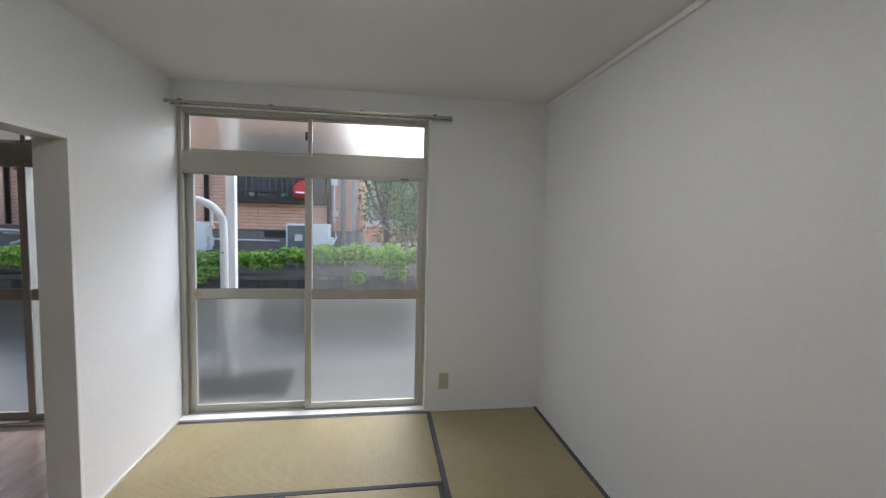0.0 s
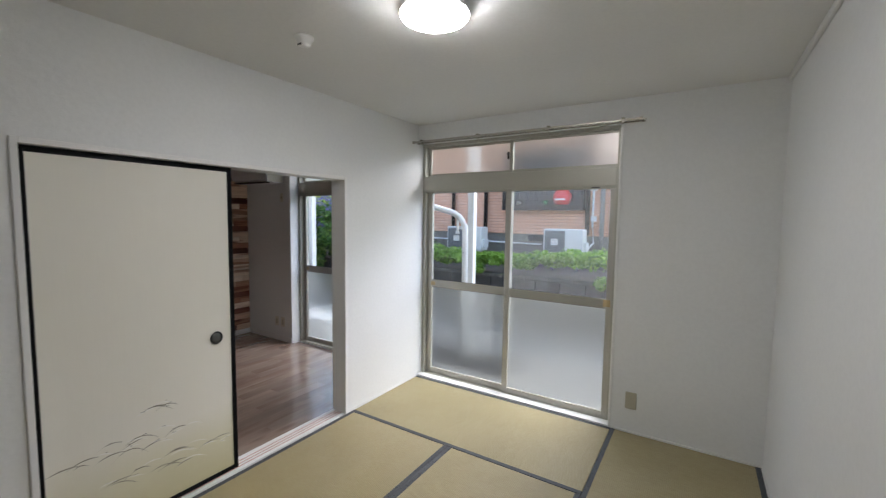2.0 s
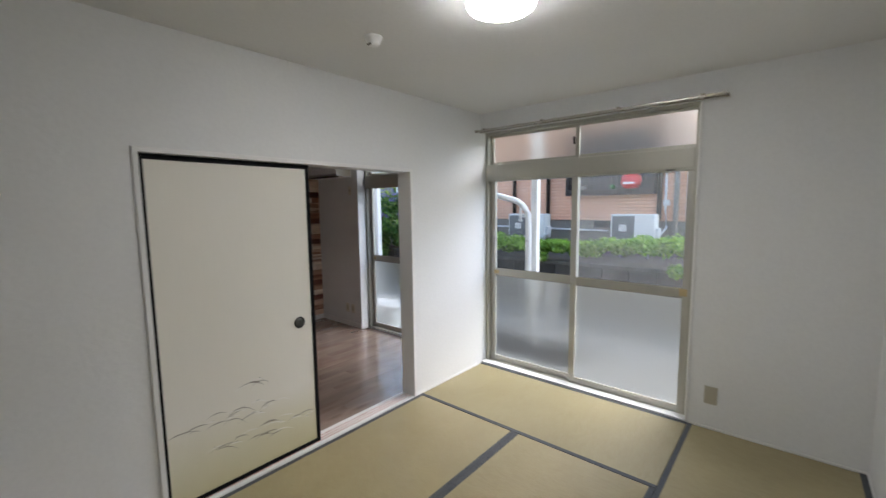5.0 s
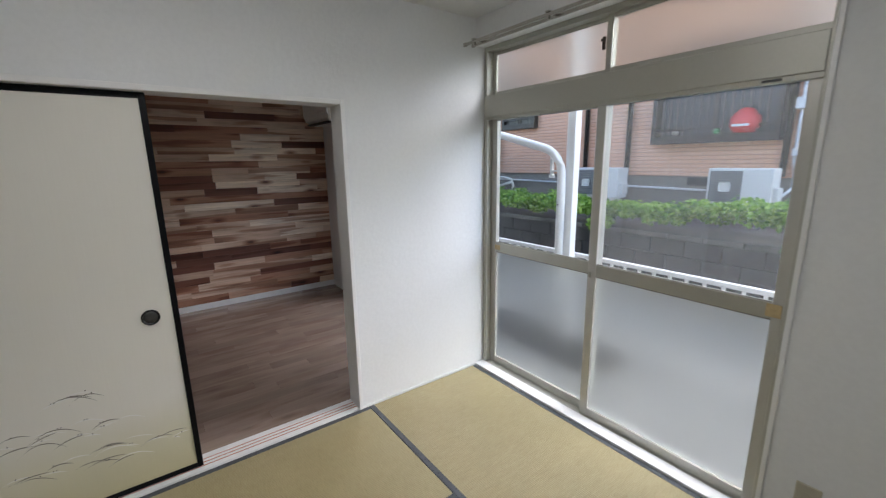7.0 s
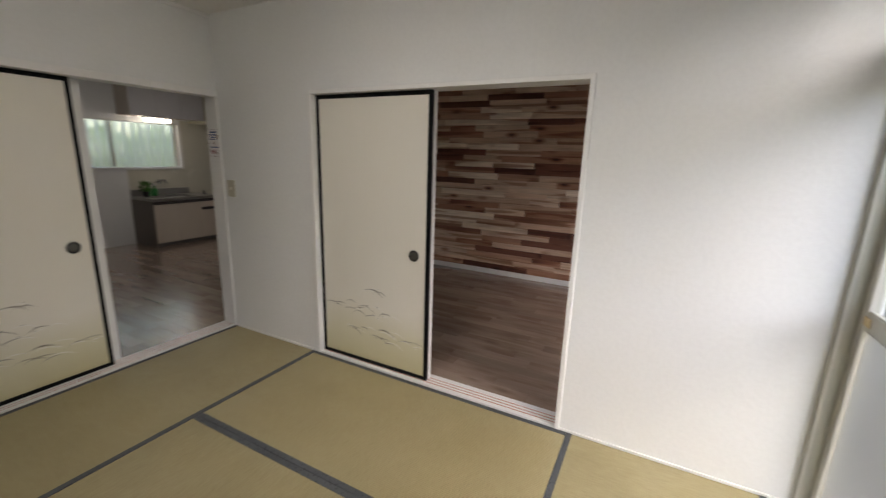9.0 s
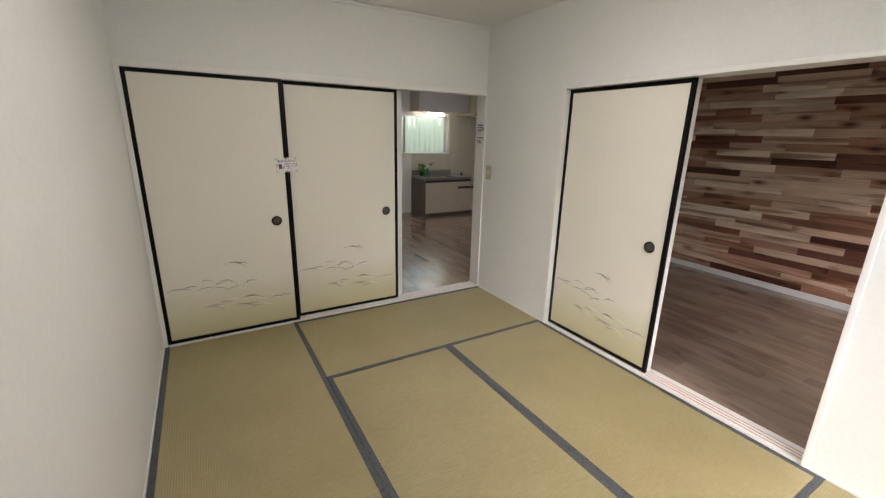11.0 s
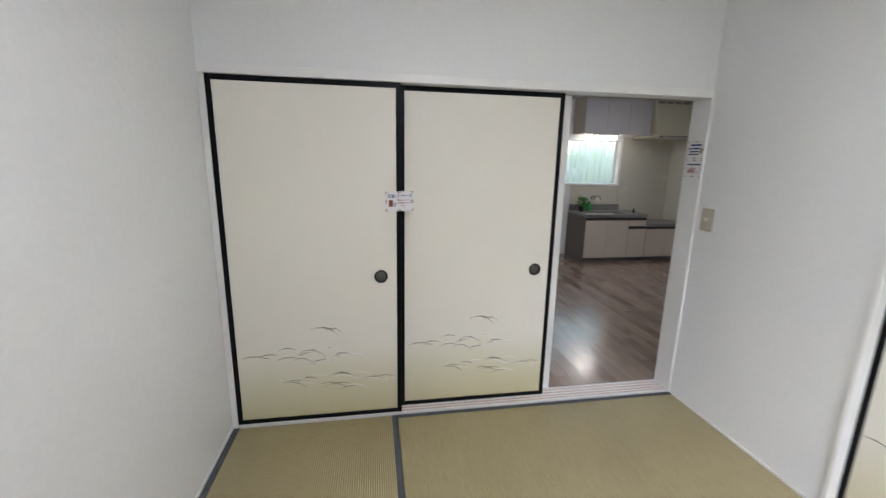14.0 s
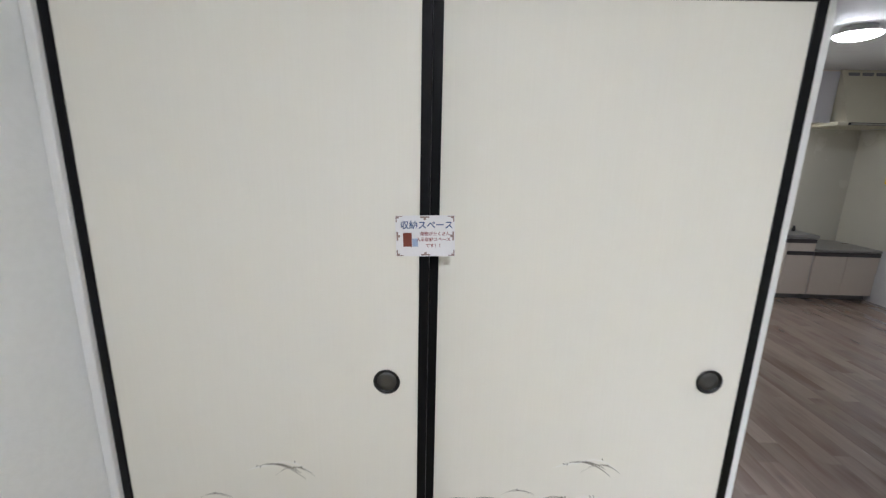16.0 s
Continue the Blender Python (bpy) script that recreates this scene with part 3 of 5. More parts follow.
    for lot, blades in ((ink, top + middle + low), (pale, white_high + white_low)):
        for i, (bx, bz, bw, rise, tilt) in enumerate(blades):
            rise *= 1.4
            arc_strip(lot, bx, bz, bw, rise, rng.uniform(0.0034, 0.0048) if lot is ink else rng.uniform(0.0030, 0.0042), tilt, y + 0.00003 * i + (0.0001 if lot is pale else 0), 1)
            if rng.random() < 0.5:
                px, pz = bx + bw * rng.uniform(0.3, 0.7), bz + tilt * 0.5 + rise + 0.003
                for k in range(rng.choice((1, 2))):
                    dots.faces.new([dots.verts.new((px + 0.010 * k + 0.0028 * math.cos(a * math.pi / 3), y + 0.0016, pz + 0.0024 * math.sin(a * math.pi / 3))) for a in range(6)])
    tagged(part("grey_grass", ink, INK, scr, "grey brushed grass"), kind="stuff")
    tagged(part("white_grass", pale, INK_PALE, scr, "white brushed grass"), kind="stuff")
    tagged(part("seed_dots", dots, INK_DARK, scr, "dark seed dots"), kind="stuff")
    return scr


screen = fusuma(0.885, 1.79, 0.004)
# the front screen before the closet, pull towards lower x
screen.matrix_basis = pose(1.728, -0.003, 0.009)
screen["label"] = "cream paper closet screen painted with grass, closed, black lacquer frame"
s2 = fusuma(0.889, 1.79)
s2.matrix_basis = pose(0.842, -0.062, 0.009)
s2["label"] = "cream paper sliding screen with grass, open beside the kitchen doorway"
s3 = fusuma(0.866, 1.772)
s3.matrix_basis = pose(-0.034, OW[0] + 0.866, 0.009, 0, 0, -90)
s3["label"] = "cream paper sliding screen painted with grass, half covering the west doorway"


# ---- cards ----
def notice(name, m, w, h, label, bars, words, pictures=()):
    """A laminated card in its own plane, facing m's +z; bars and words are (x, y, ...) from its centre."""
    at = m.translation
    card = thing(name, at, label, "notice card")
    r = m.to_3x3().to_4x4()
    base = Matrix.Translation(at) @ r

    def flat(x0, x1, y0, y1, z0, z1, rad=0.0):
        b = block(x0, x1, y0, y1, z0, z1, rad)
        bmesh.ops.transform(b, matrix=base, verts=b.verts)
        return b

    part("card_sheet", flat(-w / 2, w / 2, -h / 2, h / 2, 0, 0.001), CARD, card)
    orn = bmesh.new()
    for sx in (-1, 1):
        for sy in (-1, 1):
            for i, (a, b_) in enumerate(((0.12, 0.03), (0.06, 0.07), (0.025, 0.16))):
                g = block(sx * w / 2 - sx * 0.001, sx * (w / 2 - a * w), sy * h / 2 - sy * 0.001, sy * (h / 2 - b_ * h), 0.001, 0.00115 + i * 0.0001)
                bmesh.ops.transform(g, matrix=base, verts=g.verts)
                tmp = bpy.data.meshes.new("tmp")
                g.to_mesh(tmp)
                g.free()
                orn.from_mesh(tmp)
                bpy.data.meshes.remove(tmp)
    for sx, sy in ((1, 0), (-1, 0), (0, 1), (0, -1)):
        ex, ey = sx * (w / 2 - 0.004), sy * (h / 2 - 0.004)
        tx, ty = (0.002, 0.011) if sx else (0.011, 0.002)
        g = flat(ex - tx, ex + tx, ey - ty, ey + ty, 0.001, 0.0012)
        g2 = flat(ex - sx * 0.004 - 0.003, ex - sx * 0.004 + 0.003, ey - sy * 0.004 - 0.003, ey - sy * 0.004 + 0.003, 0.001, 0.0013)
        for q in (g, g2):
            tmp = bpy.data.meshes.new("tmp")
            q.to_mesh(tmp)
            q.free()
            orn.from_mesh(tmp)
            bpy.data.meshes.remove(tmp)
    tagged(part("corner_ornament", orn, CARD_EDGE, card, "brown printed corner ornament"), kind="stuff")
    for x0, x1, y, t, mt in bars:
        part("print_bar", flat(x0, x1, y - t / 2, y + t / 2, 0.001, 0.0014), mt, card)
    for text, x, y, size, mt in words:
        lettering("lettering", text, size, base @ pose(x, y, 0.0013), mt, card)
    for x0, x1, y0, y1, mt in pictures:
        part("printed_picture", flat(x0, x1, y0, y1, 0.001, 0.0015), mt, card)
    return card


notice("closet_card", pose(1.738, 0.001, 1.225, 90, -2.0, 180), 0.144, 0.101, "white printed card with blue title taped across the screen stiles",
       [], [("収納スペース", 0.004, 0.026, 0.0215, BLUE), ("荷物がたくさん", 0.024, 0.005, 0.0105, RED), ("入る収納スペース", 0.020, -0.009, 0.0105, RED), ("です！！", 0.022, -0.024, 0.0105, RED)],
       [(-0.054, -0.033, -0.026, 0.008, BROWN), (-0.032, -0.018, -0.026, -0.006, PALE_BLUE)])
notice("wall_card", pose(0.0065, -0.061, 1.521, 90, 0, 90), 0.127, 0.103, "white printed card with blue lines on the door jamb",
       [(-0.04, 0.042, 0.028, 0.010, BLUE), (-0.052, -0.026, 0.008, 0.009, BLUE), (-0.018, 0.03, 0.008, 0.009, BLUE), (-0.042, 0.027, -0.009, 0.008, BLUE), (-0.052, 0.03, -0.024, 0.007, BLUE)], [],
       [(0.034, 0.052, -0.02, 0.010, CARD_EDGE)])
notice("size_card", pose(0.0065, -0.061, 1.416, 90, 0, 90), 0.127, 0.103, "white printed card with red lettering on the door jamb",
       [(-0.048, 0.055, 0.022, 0.008, BLUE), (0.026, 0.042, -0.02, 0.005, INK)], [("6帖", -0.01, -0.014, 0.040, RED)])


# ---- sliding windows ----
def pane(name, x0, x1, y, z0, z1, mat, parent, label):
    ob = part(name, block(x0, x1, y - 0.002, y + 0.002, z0, z1), mat, parent, label)
    ob.visible_shadow = False
    return ob


def sash(win, x0, x1, y, z0, z1, zmid, name, lw=0.036, rw=0.036):
    """One sliding door leaf: stiles, rails, clear glass above, frosted below."""
    d = 0.016
    leaf = part(name, block(x0, x0 + lw, y - d, y + d, z0, z1, 0.003), SASH_LIGHT, win, "aluminium sliding leaf")
    part("stile", block(x1 - rw, x1, y - d, y + d, z0, z1, 0.003), SASH_LIGHT, leaf)
    part("rail", block(x0 + lw, x1 - rw, y - d + 0.002, y + d - 0.002, z0, z0 + 0.056, 0.002), SASH_LIGHT, leaf)
    part("rail", block(x0 + lw, x1 - rw, y - d + 0.002, y + d - 0.002, z1 - 0.03, z1, 0.002), SASH, leaf)
    part("rail", block(x0 + lw, x1 - rw, y - d + 0.001, y + d - 0.001, zmid - 0.034, zmid + 0.034, 0.003), SASH, leaf)
    part("glazing_bead", block(x0 + lw, x1 - rw, y - d + 0.004, y - d + 0.008, zmid + 0.034, zmid + 0.038, 0.001), BEAD, leaf, "grey rubber glazing bead")
    part("glazing_bead", block(x0 + lw, x1 - rw, y - d + 0.004, y - d + 0.008, zmid - 0.038, zmid - 0.034, 0.001), BEAD, leaf, "grey rubber glazing bead")
    pane("clear_pane", x0 + lw, x1 - rw, y, zmid + 0.034, z1 - 0.03, CLEAR, leaf, "clear glass pane")
    pane("frosted_pane", x0 + lw, x1 - rw, y, z0 + 0.056, zmid - 0.034, FROST, leaf, "frosted glass pane")
    return leaf


def window_unit(name, x0, x1, y, label):
    """A pair of glazed sliding doors under a two-part transom."""
    mid = (x0 + x1) / 2
    win = thing(name, (mid, y + 0.05, 0.0), label, "window", kind="structure")
    part("frame_jamb", block(x0, x0 + 0.026, y, y + 0.10, 0.0, 2.195, 0.002), SASH, win)
    part("frame_jamb", block(x1 - 0.026, x1, y, y + 0.10, 0.0, 2.195, 0.002), SASH, win)
    for a in (x0 + 0.026, x1 - 0.030):
        part("jamb_fin", block(a, a + 0.004, y + 0.004, y + 0.012, 0.010, 1.765, 0.001), SASH_LIGHT, win)
    part("frame_head", block(x0 + 0.026, x1 - 0.026, y, y + 0.10, 2.168, 2.195, 0.002), SASH, win)
    part("frame_sill", block(x0 + 0.026, x1 - 0.026, y + 0.003, y + 0.10, 0.0, 0.010, 0.002), SASH, win)
    part("transom_bar", block(x0 + 0.026, x1 - 0.026, y - 0.002, y + 0.10, 1.765, 1.898, 0.004), SASH, win, "broad aluminium transom bar")
    part("track_lip", block(x0 + 0.026, x1 - 0.026, y + 0.001, y + 0.012, 1.745, 1.765, 0.002), SASH, win)
    part("track_stop", block(x1 - 0.20, x1 - 0.14, y - 0.006, y + 0.001, 1.751, 1.759, 0.001), DARK, win, "small dark stop")
    for a, b, yy, rw in ((x0 + 0.026, mid + 0.016, y + 0.066, 0.026), (mid - 0.005, x1 - 0.0255, y + 0.036, 0.004)):
        leaf = part("transom_leaf", block(a, a + 0.030, yy - 0.012, yy + 0.012, 1.898, 2.168, 0.002), SASH, win)
        part("stile", block(b - rw, b, yy - 0.012, yy + 0.012, 1.898, 2.168, 0.001), SASH, leaf)
        part("rail", block(a + 0.030, b - rw, yy - 0.010, yy + 0.010, 1.898, 1.924, 0.002), SASH, leaf)
        part("rail", block(a + 0.030, b - rw, yy - 0.010, yy + 0.010, 2.150, 2.168, 0.002), SASH, leaf)
        pane("frosted_pane", a + 0.030, b - rw, yy, 1.924, 2.150, FROST_TOP, leaf, "frosted glass pane")
    b = block(mid - 0.022, mid - 0.006, y + 0.012, y + 0.023, 2.01, 2.07, 0.003)
    box(b, mid - 0.019, mid - 0.011, y - 0.004, y + 0.014, 2.045, 2.058, 0.002)
    part("latch", b, BRONZE, win, "small dark latch")
    left = sash(win, x0 + 0.026, mid + 0.02, y + 0.066, 0.006, 1.775, 0.890, "door_leaf", 0.050, 0.05)
    right = sash(win, mid - 0.026, x1 - 0.027, y + 0.030, 0.006, 1.775, 0.892, "door_leaf", 0.050, 0.040)
    part("tape_patch", block(x0 + 0.068, x0 + 0.119, y + 0.046, y + 0.0505, 0.873, 0.907, 0.001), TAPE, left, "yellowed tape patch")
    part("tape_patch", block(x1 - 0.085, x1 - 0.034, y + 0.010, y + 0.0138, 0.869, 0.922, 0.001), TAPE, right, "yellowed tape patch")
    net = part("insect_screen", block(mid - 0.01, x1 - 0.03, y + 0.0905, y + 0.0915, 0.03, 1.745), NET, win, "fine grey insect screen")
    net.visible_shadow = False
    for a, b in ((mid - 0.035, mid - 0.01), (x1 - 0.03, x1 - 0.027)):
        part("screen_stile", block(a, b, y + 0.086, y + 0.098, 0.012, 1.762, 0.002), SASH, net)
    b = block(mid - 0.020, mid - 0.002, y + 0.004, y + 0.0135, 0.850, 0.880, 0.003)
    part("latch", b, SASH, right, "small grey crescent latch")
    return win


window_unit("window_1", WIN[0], WIN[1] - 0.001, NY + 0.073, "large aluminium sliding window, frosted below, clear above, with transom")
window_unit("window_2", WW[0] + 0.001, WW[1] - 0.001, NY + 0.073, "second aluminium sliding window of the west room, closed")

# kitchen window
win = thing("window_3", (-1.2, KY - 0.06, KW[2]), "frosted kitchen window above the sink, green outside", "window", kind="structure")
for a, b in ((KW[0], KW[0] + 0.04), (KW[1] - 0.04, KW[1])):
    part("frame_jamb", block(a, b, KY - 0.12, KY + 0.012, KW[2], KW[3], 0.003), TRIM, win)
part("frame_sill", block(KW[0] + 0.04, KW[1] - 0.04, KY - 0.12, KY + 0.015, KW[2], KW[2] + 0.035, 0.003), TRIM, win)
part("frame_head", block(KW[0] + 0.04, KW[1] - 0.04, KY - 0.12, KY + 0.012, KW[3] - 0.035, KW[3], 0.003), TRIM, win)
for a, b, yy in ((KW[0] + 0.04, -1.02, KY - 0.075), (-1.06, KW[1] - 0.04, KY - 0.10)):
    leaf = part("window_leaf", block(a, a + 0.035, yy - 0.012, yy + 0.012, KW[2] + 0.035, KW[3] - 0.035, 0.002), SASH_LIGHT, win)
    part("stile", block(b - 0.035, b, yy - 0.012, yy + 0.012, KW[2] + 0.035, KW[3] - 0.035, 0.002), SASH_LIGHT, leaf)
    pane("frosted_pane", a + 0.035, b - 0.035, yy, KW[2] + 0.035, KW[3] - 0.035, FROST_GREEN, leaf, "frosted glass pane")

# ---- curtain rail ----
rail = thing("curtain_rail", (0.9, NY - 0.07, 2.19), "double brushed-metal curtain rail above the window", "curtain rail")
for yy, x0, x1 in ((NY - 0.098, 0.014, 1.868), (NY - 0.045, 0.030, 1.880)):
    part("rail_bar", block(x0, x1, yy - 0.007, yy + 0.007, 2.178, 2.195, 0.003), STEEL, rail)
    for xx in (x0, x1):
        part("end_cap", block(xx - 0.01, xx + 0.012, yy - 0.009, yy + 0.009, 2.175, 2.198, 0.003), STEEL, rail)
for xx in (0.10, 0.66, 1.25, 1.76):
    b = block(xx - 0.012, xx + 0.012, NY - 0.112, NY, 2.195, 2.203, 0.002)
    box(b, xx - 0.014, xx + 0.014, NY - 0.006, NY, 2.198, 2.215, 0.002)
    box(b, xx - 0.006, xx + 0.006, NY - 0.107, NY - 0.089, 2.162, 2.180, 0.002)
    part("bracket", b, STEEL, rail)


# ---- lamps and small fixtures ----
def ceiling_lamp(name, x, y, r, power, label):
    lamp = thing(name, (x, y, CZ), label, "ceiling lamp")
    part("base_ring", turned(bmesh.new(), [(r * 0.74, 0.0), (r * 0.78, -0.006), (r * 0.78, -0.026), (r * 1.0, -0.038), (r * 1.012, -0.044), (r * 0.99, -0.0465)], (x, y, CZ), steps=40), WHITE_PLASTIC, lamp, "grey-white base ring", True)
    prof = [(r * 0.97, -0.047), (r, -0.050)] + [(r * math.cos(a), -0.050 - 0.032 * math.sin(a)) for a in (0.3, 0.6, 0.9, 1.15, 1.35, 1.5)]
    part("diffuser", turned(bmesh.new(), prof, (x, y, CZ), steps=40), glowing(name + "_glow", (0.95, 0.97, 0.985), power), lamp, "glowing white diffuser", True)
    return lamp


ceiling_lamp("ceiling_lamp", 1.315, 1.865, 0.136, LAMP_POWER, "round white ceiling lamp, lit")
ceiling_lamp("kitchen_ceiling_lamp", -1.10, -2.20, 0.13, KITCHEN_POWER, "round white kitchen ceiling lamp, lit")

det = thing("smoke_detector", (0.615, 1.81, CZ), "small white round smoke detector on the ceiling", "smoke detector")
part("housing", turned(bmesh.new(), [(0.044, 0), (0.044, -0.010), (0.038, -0.016), (0.031, -0.032), (0.026, -0.041), (0.010, -0.044)], (0.615, 1.81, CZ)), WHITE_PLASTIC, det, "", True)
part("sensor_slot", block(0.602, 0.628, 1.7795, 1.786, CZ - 0.044, CZ - 0.037, 0.001), DARK, det, "dark sensor slot")


def plate(name, at, face, w, h, label, rockers, mat=BEIGE, category="socket"):
    """A wall plate; face is the axis that it faces: +x, -y or +y."""
    ob = thing(name, at, label, category)
    x, y, z = at

    def slab(a0, a1, b0, b1, d0, d1, r):
        if face == "+x":
            return block(x + d0, x + d1, y + a0, y + a1, z + b0, z + b1, r)
        if face == "-y":
            return block(x + a0, x + a1, y - d1, y - d0, z + b0, z + b1, r)
        return block(x + a0, x + a1, y + d0, y + d1, z + b0, z + b1, r)

    part("cover_plate", slab(-w / 2, w / 2, -h / 2, h / 2, 0, 0.007, 0.003), mat, ob)
    for a, b, rw, rh, mt in rockers:
        part("insert", slab(a - rw / 2, a + rw / 2, b - rh / 2, b + rh / 2, 0.007, 0.0095, 0.001), mt, ob)
    return ob


plate("light_switch", (0.0, 0.095, 1.135), "+x", 0.082, 0.126, "beige plastic light switch on the wall", [(0, 0.0, 0.026, 0.020, IVORY)], BEIGE, "light switch")
plate("wall_socket", (1.882, NY, 0.235), "-y", 0.074, 0.122, "beige plastic wall socket beside the window", [(0, 0.018, 0.024, 0.022, BEIGE), (0, -0.018, 0.024, 0.022, BEIGE)])
for xx, zz in ((-2.075, 0.235), (-1.965, 0.235)):
    plate("wall_socket", (xx, WNY, zz), "-y", 0.068, 0.115, "ivory wall socket low on the white wall", [(0, 0, 0.026, 0.06, BEIGE)], IVORY)
plate("wall_socket", (-1.95, WNY, 1.725), "-y", 0.05, 0.10, "ivory socket for the air conditioner", [(0, 0, 0.026, 0.03, BEIGE)], IVORY)

# indoor air conditioner on the west room's north wall
ac = thing("air_conditioner", (-2.28, WNY, 1.89), "white wall-mounted air conditioner", "air conditioner")
b = bmesh.new()
prof = [(0.0, 2.165), (-0.20, 2.165), (-0.225, 2.135), (-0.225, 1.985), (-0.20, 1.93), (-0.13, 1.89), (0.0, 1.89)]
ends = []
for xx in (WX + 0.02, -1.92):
    ends.append([b.verts.new((xx, WNY + yy, zz)) for yy, zz in prof])
for i in range(len(prof)):
    j = (i + 1) % len(prof)
    b.faces.new((ends[0][i], ends[0][j], ends[1][j], ends[1][i]))
b.faces.new(ends[0])
b.faces.new(ends[1][::-1])
part("casing", b, WHITE_PLASTIC, ac)
part("louvre", block(WX + 0.06, -1.98, WNY - 0.20, WNY - 0.135, 1.886, 1.900, 0.002), DARK, ac, "dark outlet slot")
part("end_trim", block(-1.9205, -1.918, WNY - 0.21, WNY - 0.01, 1.90, 2.15, 0.001), IVORY, ac)

# ---- kitchen ----
DOORS = painted("cream_laminate", (0.68, 0.60, 0.515), 0.35, vary=0.03)
WORKTOP = painted("steel_worktop", (0.34, 0.335, 0.325), 0.3, 0.75, vary=0.06)
KICK = painted("grey_kick_board", (0.22, 0.22, 0.22), 0.5)
HANDLE = painted("dark_handle_strip", (0.06, 0.05, 0.05), 0.4)
HOOD = painted("cream_enamel", (0.62, 0.58, 0.44), 0.35, vary=0.03)
UPPER = painted("pale_grey_laminate", (0.60, 0.59, 0.60), 0.4, vary=0.03)
GREEN = painted("green_plastic", (0.03, 0.22, 0.06), 0.3)
YELLOW = painted("yellow_card", (0.75, 0.52, 0.02), 0.5)
KF = -3.30


def base_unit(name, x0, x1, h, doors, drawer, label):
    """A floor cabinet with its doors, seen from the north."""
    u = thing(name, ((x0 + x1) / 2, (KF + KY) / 2, 0), label, "kitchen cabinet", "kitchen cabinets")
    part("carcass", block(x0, x1, KY + 0.002, KF - 0.018, 0.06, h), UPPER, u)
    part("kick_board", block(x0 + 0.005, x1 - 0.005, KY + 0.002, KF - 0.06, 0, 0.06), KICK, u, "grey kick board")
    for a, b in doors:
        top = h - 0.180 if drawer and (a, b) == drawer else h - 0.050
        d = part("cabinet_door", block(a + 0.002, b - 0.002, KF - 0.018, KF, 0.062, top, 0.002), DOORS, u, "cream laminate door")
        part("handle_strip", block(a + 0.002, b - 0.002, KF - 0.016, KF + 0.006, top, top + 0.040, 0.002), HANDLE, d, "dark handle strip")
    if drawer:
        d = part("drawer", block(drawer[0] + 0.002, drawer[1] - 0.002, KF - 0.018, KF, h - 0.138, h - 0.050, 0.002), DOORS, u, "cream drawer front")
        part("handle_strip", block(drawer[0] + 0.002, drawer[1] - 0.002, KF - 0.016, KF + 0.006, h - 0.050, h - 0.010, 0.002), HANDLE, d, "dark handle strip")
    return u


base_unit("sink_cabinet", -2.135, -1.16, 0.67, [(-1.50, -1.165), (-1.85, -1.50), (-2.13, -1.85)], (-2.13, -1.85), "cream sink cabinet with dark handle strips")
base_unit("stove_cabinet", KX + 0.004, -2.14, 0.535, [(-2.48, -2.145), (-2.815, -2.48)], None, "low cream cabinet for the stove")
top = thing("sink_worktop", (-1.6, KY + 0.3, 0.67), "stainless worktop with sunk sink and low splashback", "worktop")
b = bmesh.new()
box(b, -2.138, -1.85, KY + 0.002, KF + 0.012, 0.671, 0.705, 0.003)
box(b, -1.25, -1.15, KY + 0.002, KF + 0.012, 0.671, 0.705, 0.003)
box(b, -1.85, -1.25, KY + 0.002, KY + 0.12, 0.671, 0.705, 0.003)
box(b, -1.85, -1.25, KF - 0.08, KF + 0.012, 0.671, 0.705, 0.003)
part("slab", b, WORKTOP, top)
b = bmesh.new()
box(b, -1.85, -1.25, KY + 0.12, KF - 0.08, 0.55, 0.556)
part("basin", b, STEEL, top, "steel basin")
part("splashback", block(-2.0, -1.15, KY + 0.002, KY + 0.02, 0.705, 0.80, 0.003), WORKTOP, top)
structure("stove_top", block(KX + 0.004, -2.14, KY + 0.002, KF + 0.012, 0.536, 0.56, 0.003), WORKTOP, "grey steel top of the low cabinet", "worktop")
SIDEPANEL = painted("taupe_laminate", (0.17, 0.145, 0.125), 0.45, vary=0.08)
structure("cabinet_side_panel", block(-1.158, -1.145, KY + 0.002, KF + 0.004, 0, 0.67, 0.002), SIDEPANEL, "dark taupe side panel of the sink cabinet", "panel")
PANEL = painted("cream_wall_panel", (0.60, 0.58, 0.50), 0.25, vary=0.03)
bm = bmesh.new()
box(bm, KX + 0.0005, KX + 0.006, KY + 0.006, KF + 0.03, 0.56, 1.80)
structure("trim_kitchen_panel", bm, PANEL, "glossy cream splash panel beside the stove", "wall panel")
bm = bmesh.new()
box(bm, KX + 0.006, KW[0] - 0.002, KY + 0.0005, KY + 0.006, 0.56, 1.84)
box(bm, KW[0] - 0.002, -1.15, KY + 0.0005, KY + 0.0015, 0.80, KW[2] - 0.001)
structure("trim_sink_panel", bm, PANEL, "glossy cream splash panel behind the sink", "wall panel")
tap = thing("kitchen_tap", (-1.53, KY, 0.90), "chrome wall tap above the sink", "tap")
CHROME = painted("chrome", (0.62, 0.62, 0.62), 0.15, 1.0, vary=0.02)
b = turned(bmesh.new(), [(0.022, 0), (0.022, 0.06), (0.018, 0.07)], (-1.53, KY + 0.001, 0.90), "y", 16)
part("body", b, CHROME, tap, "", True)
part("spout", tube(bmesh.new(), [(-1.53, KY + 0.06, 0.90), (-1.53, KY + 0.12, 0.93), (-1.53, KY + 0.22, 0.93), (-1.53, KY + 0.25, 0.90)], 0.011), CHROME, tap, "", True)
part("lever", block(-1.63, -1.52, KY + 0.03, KY + 0.05, 0.925, 0.94, 0.004), CHROME, tap)
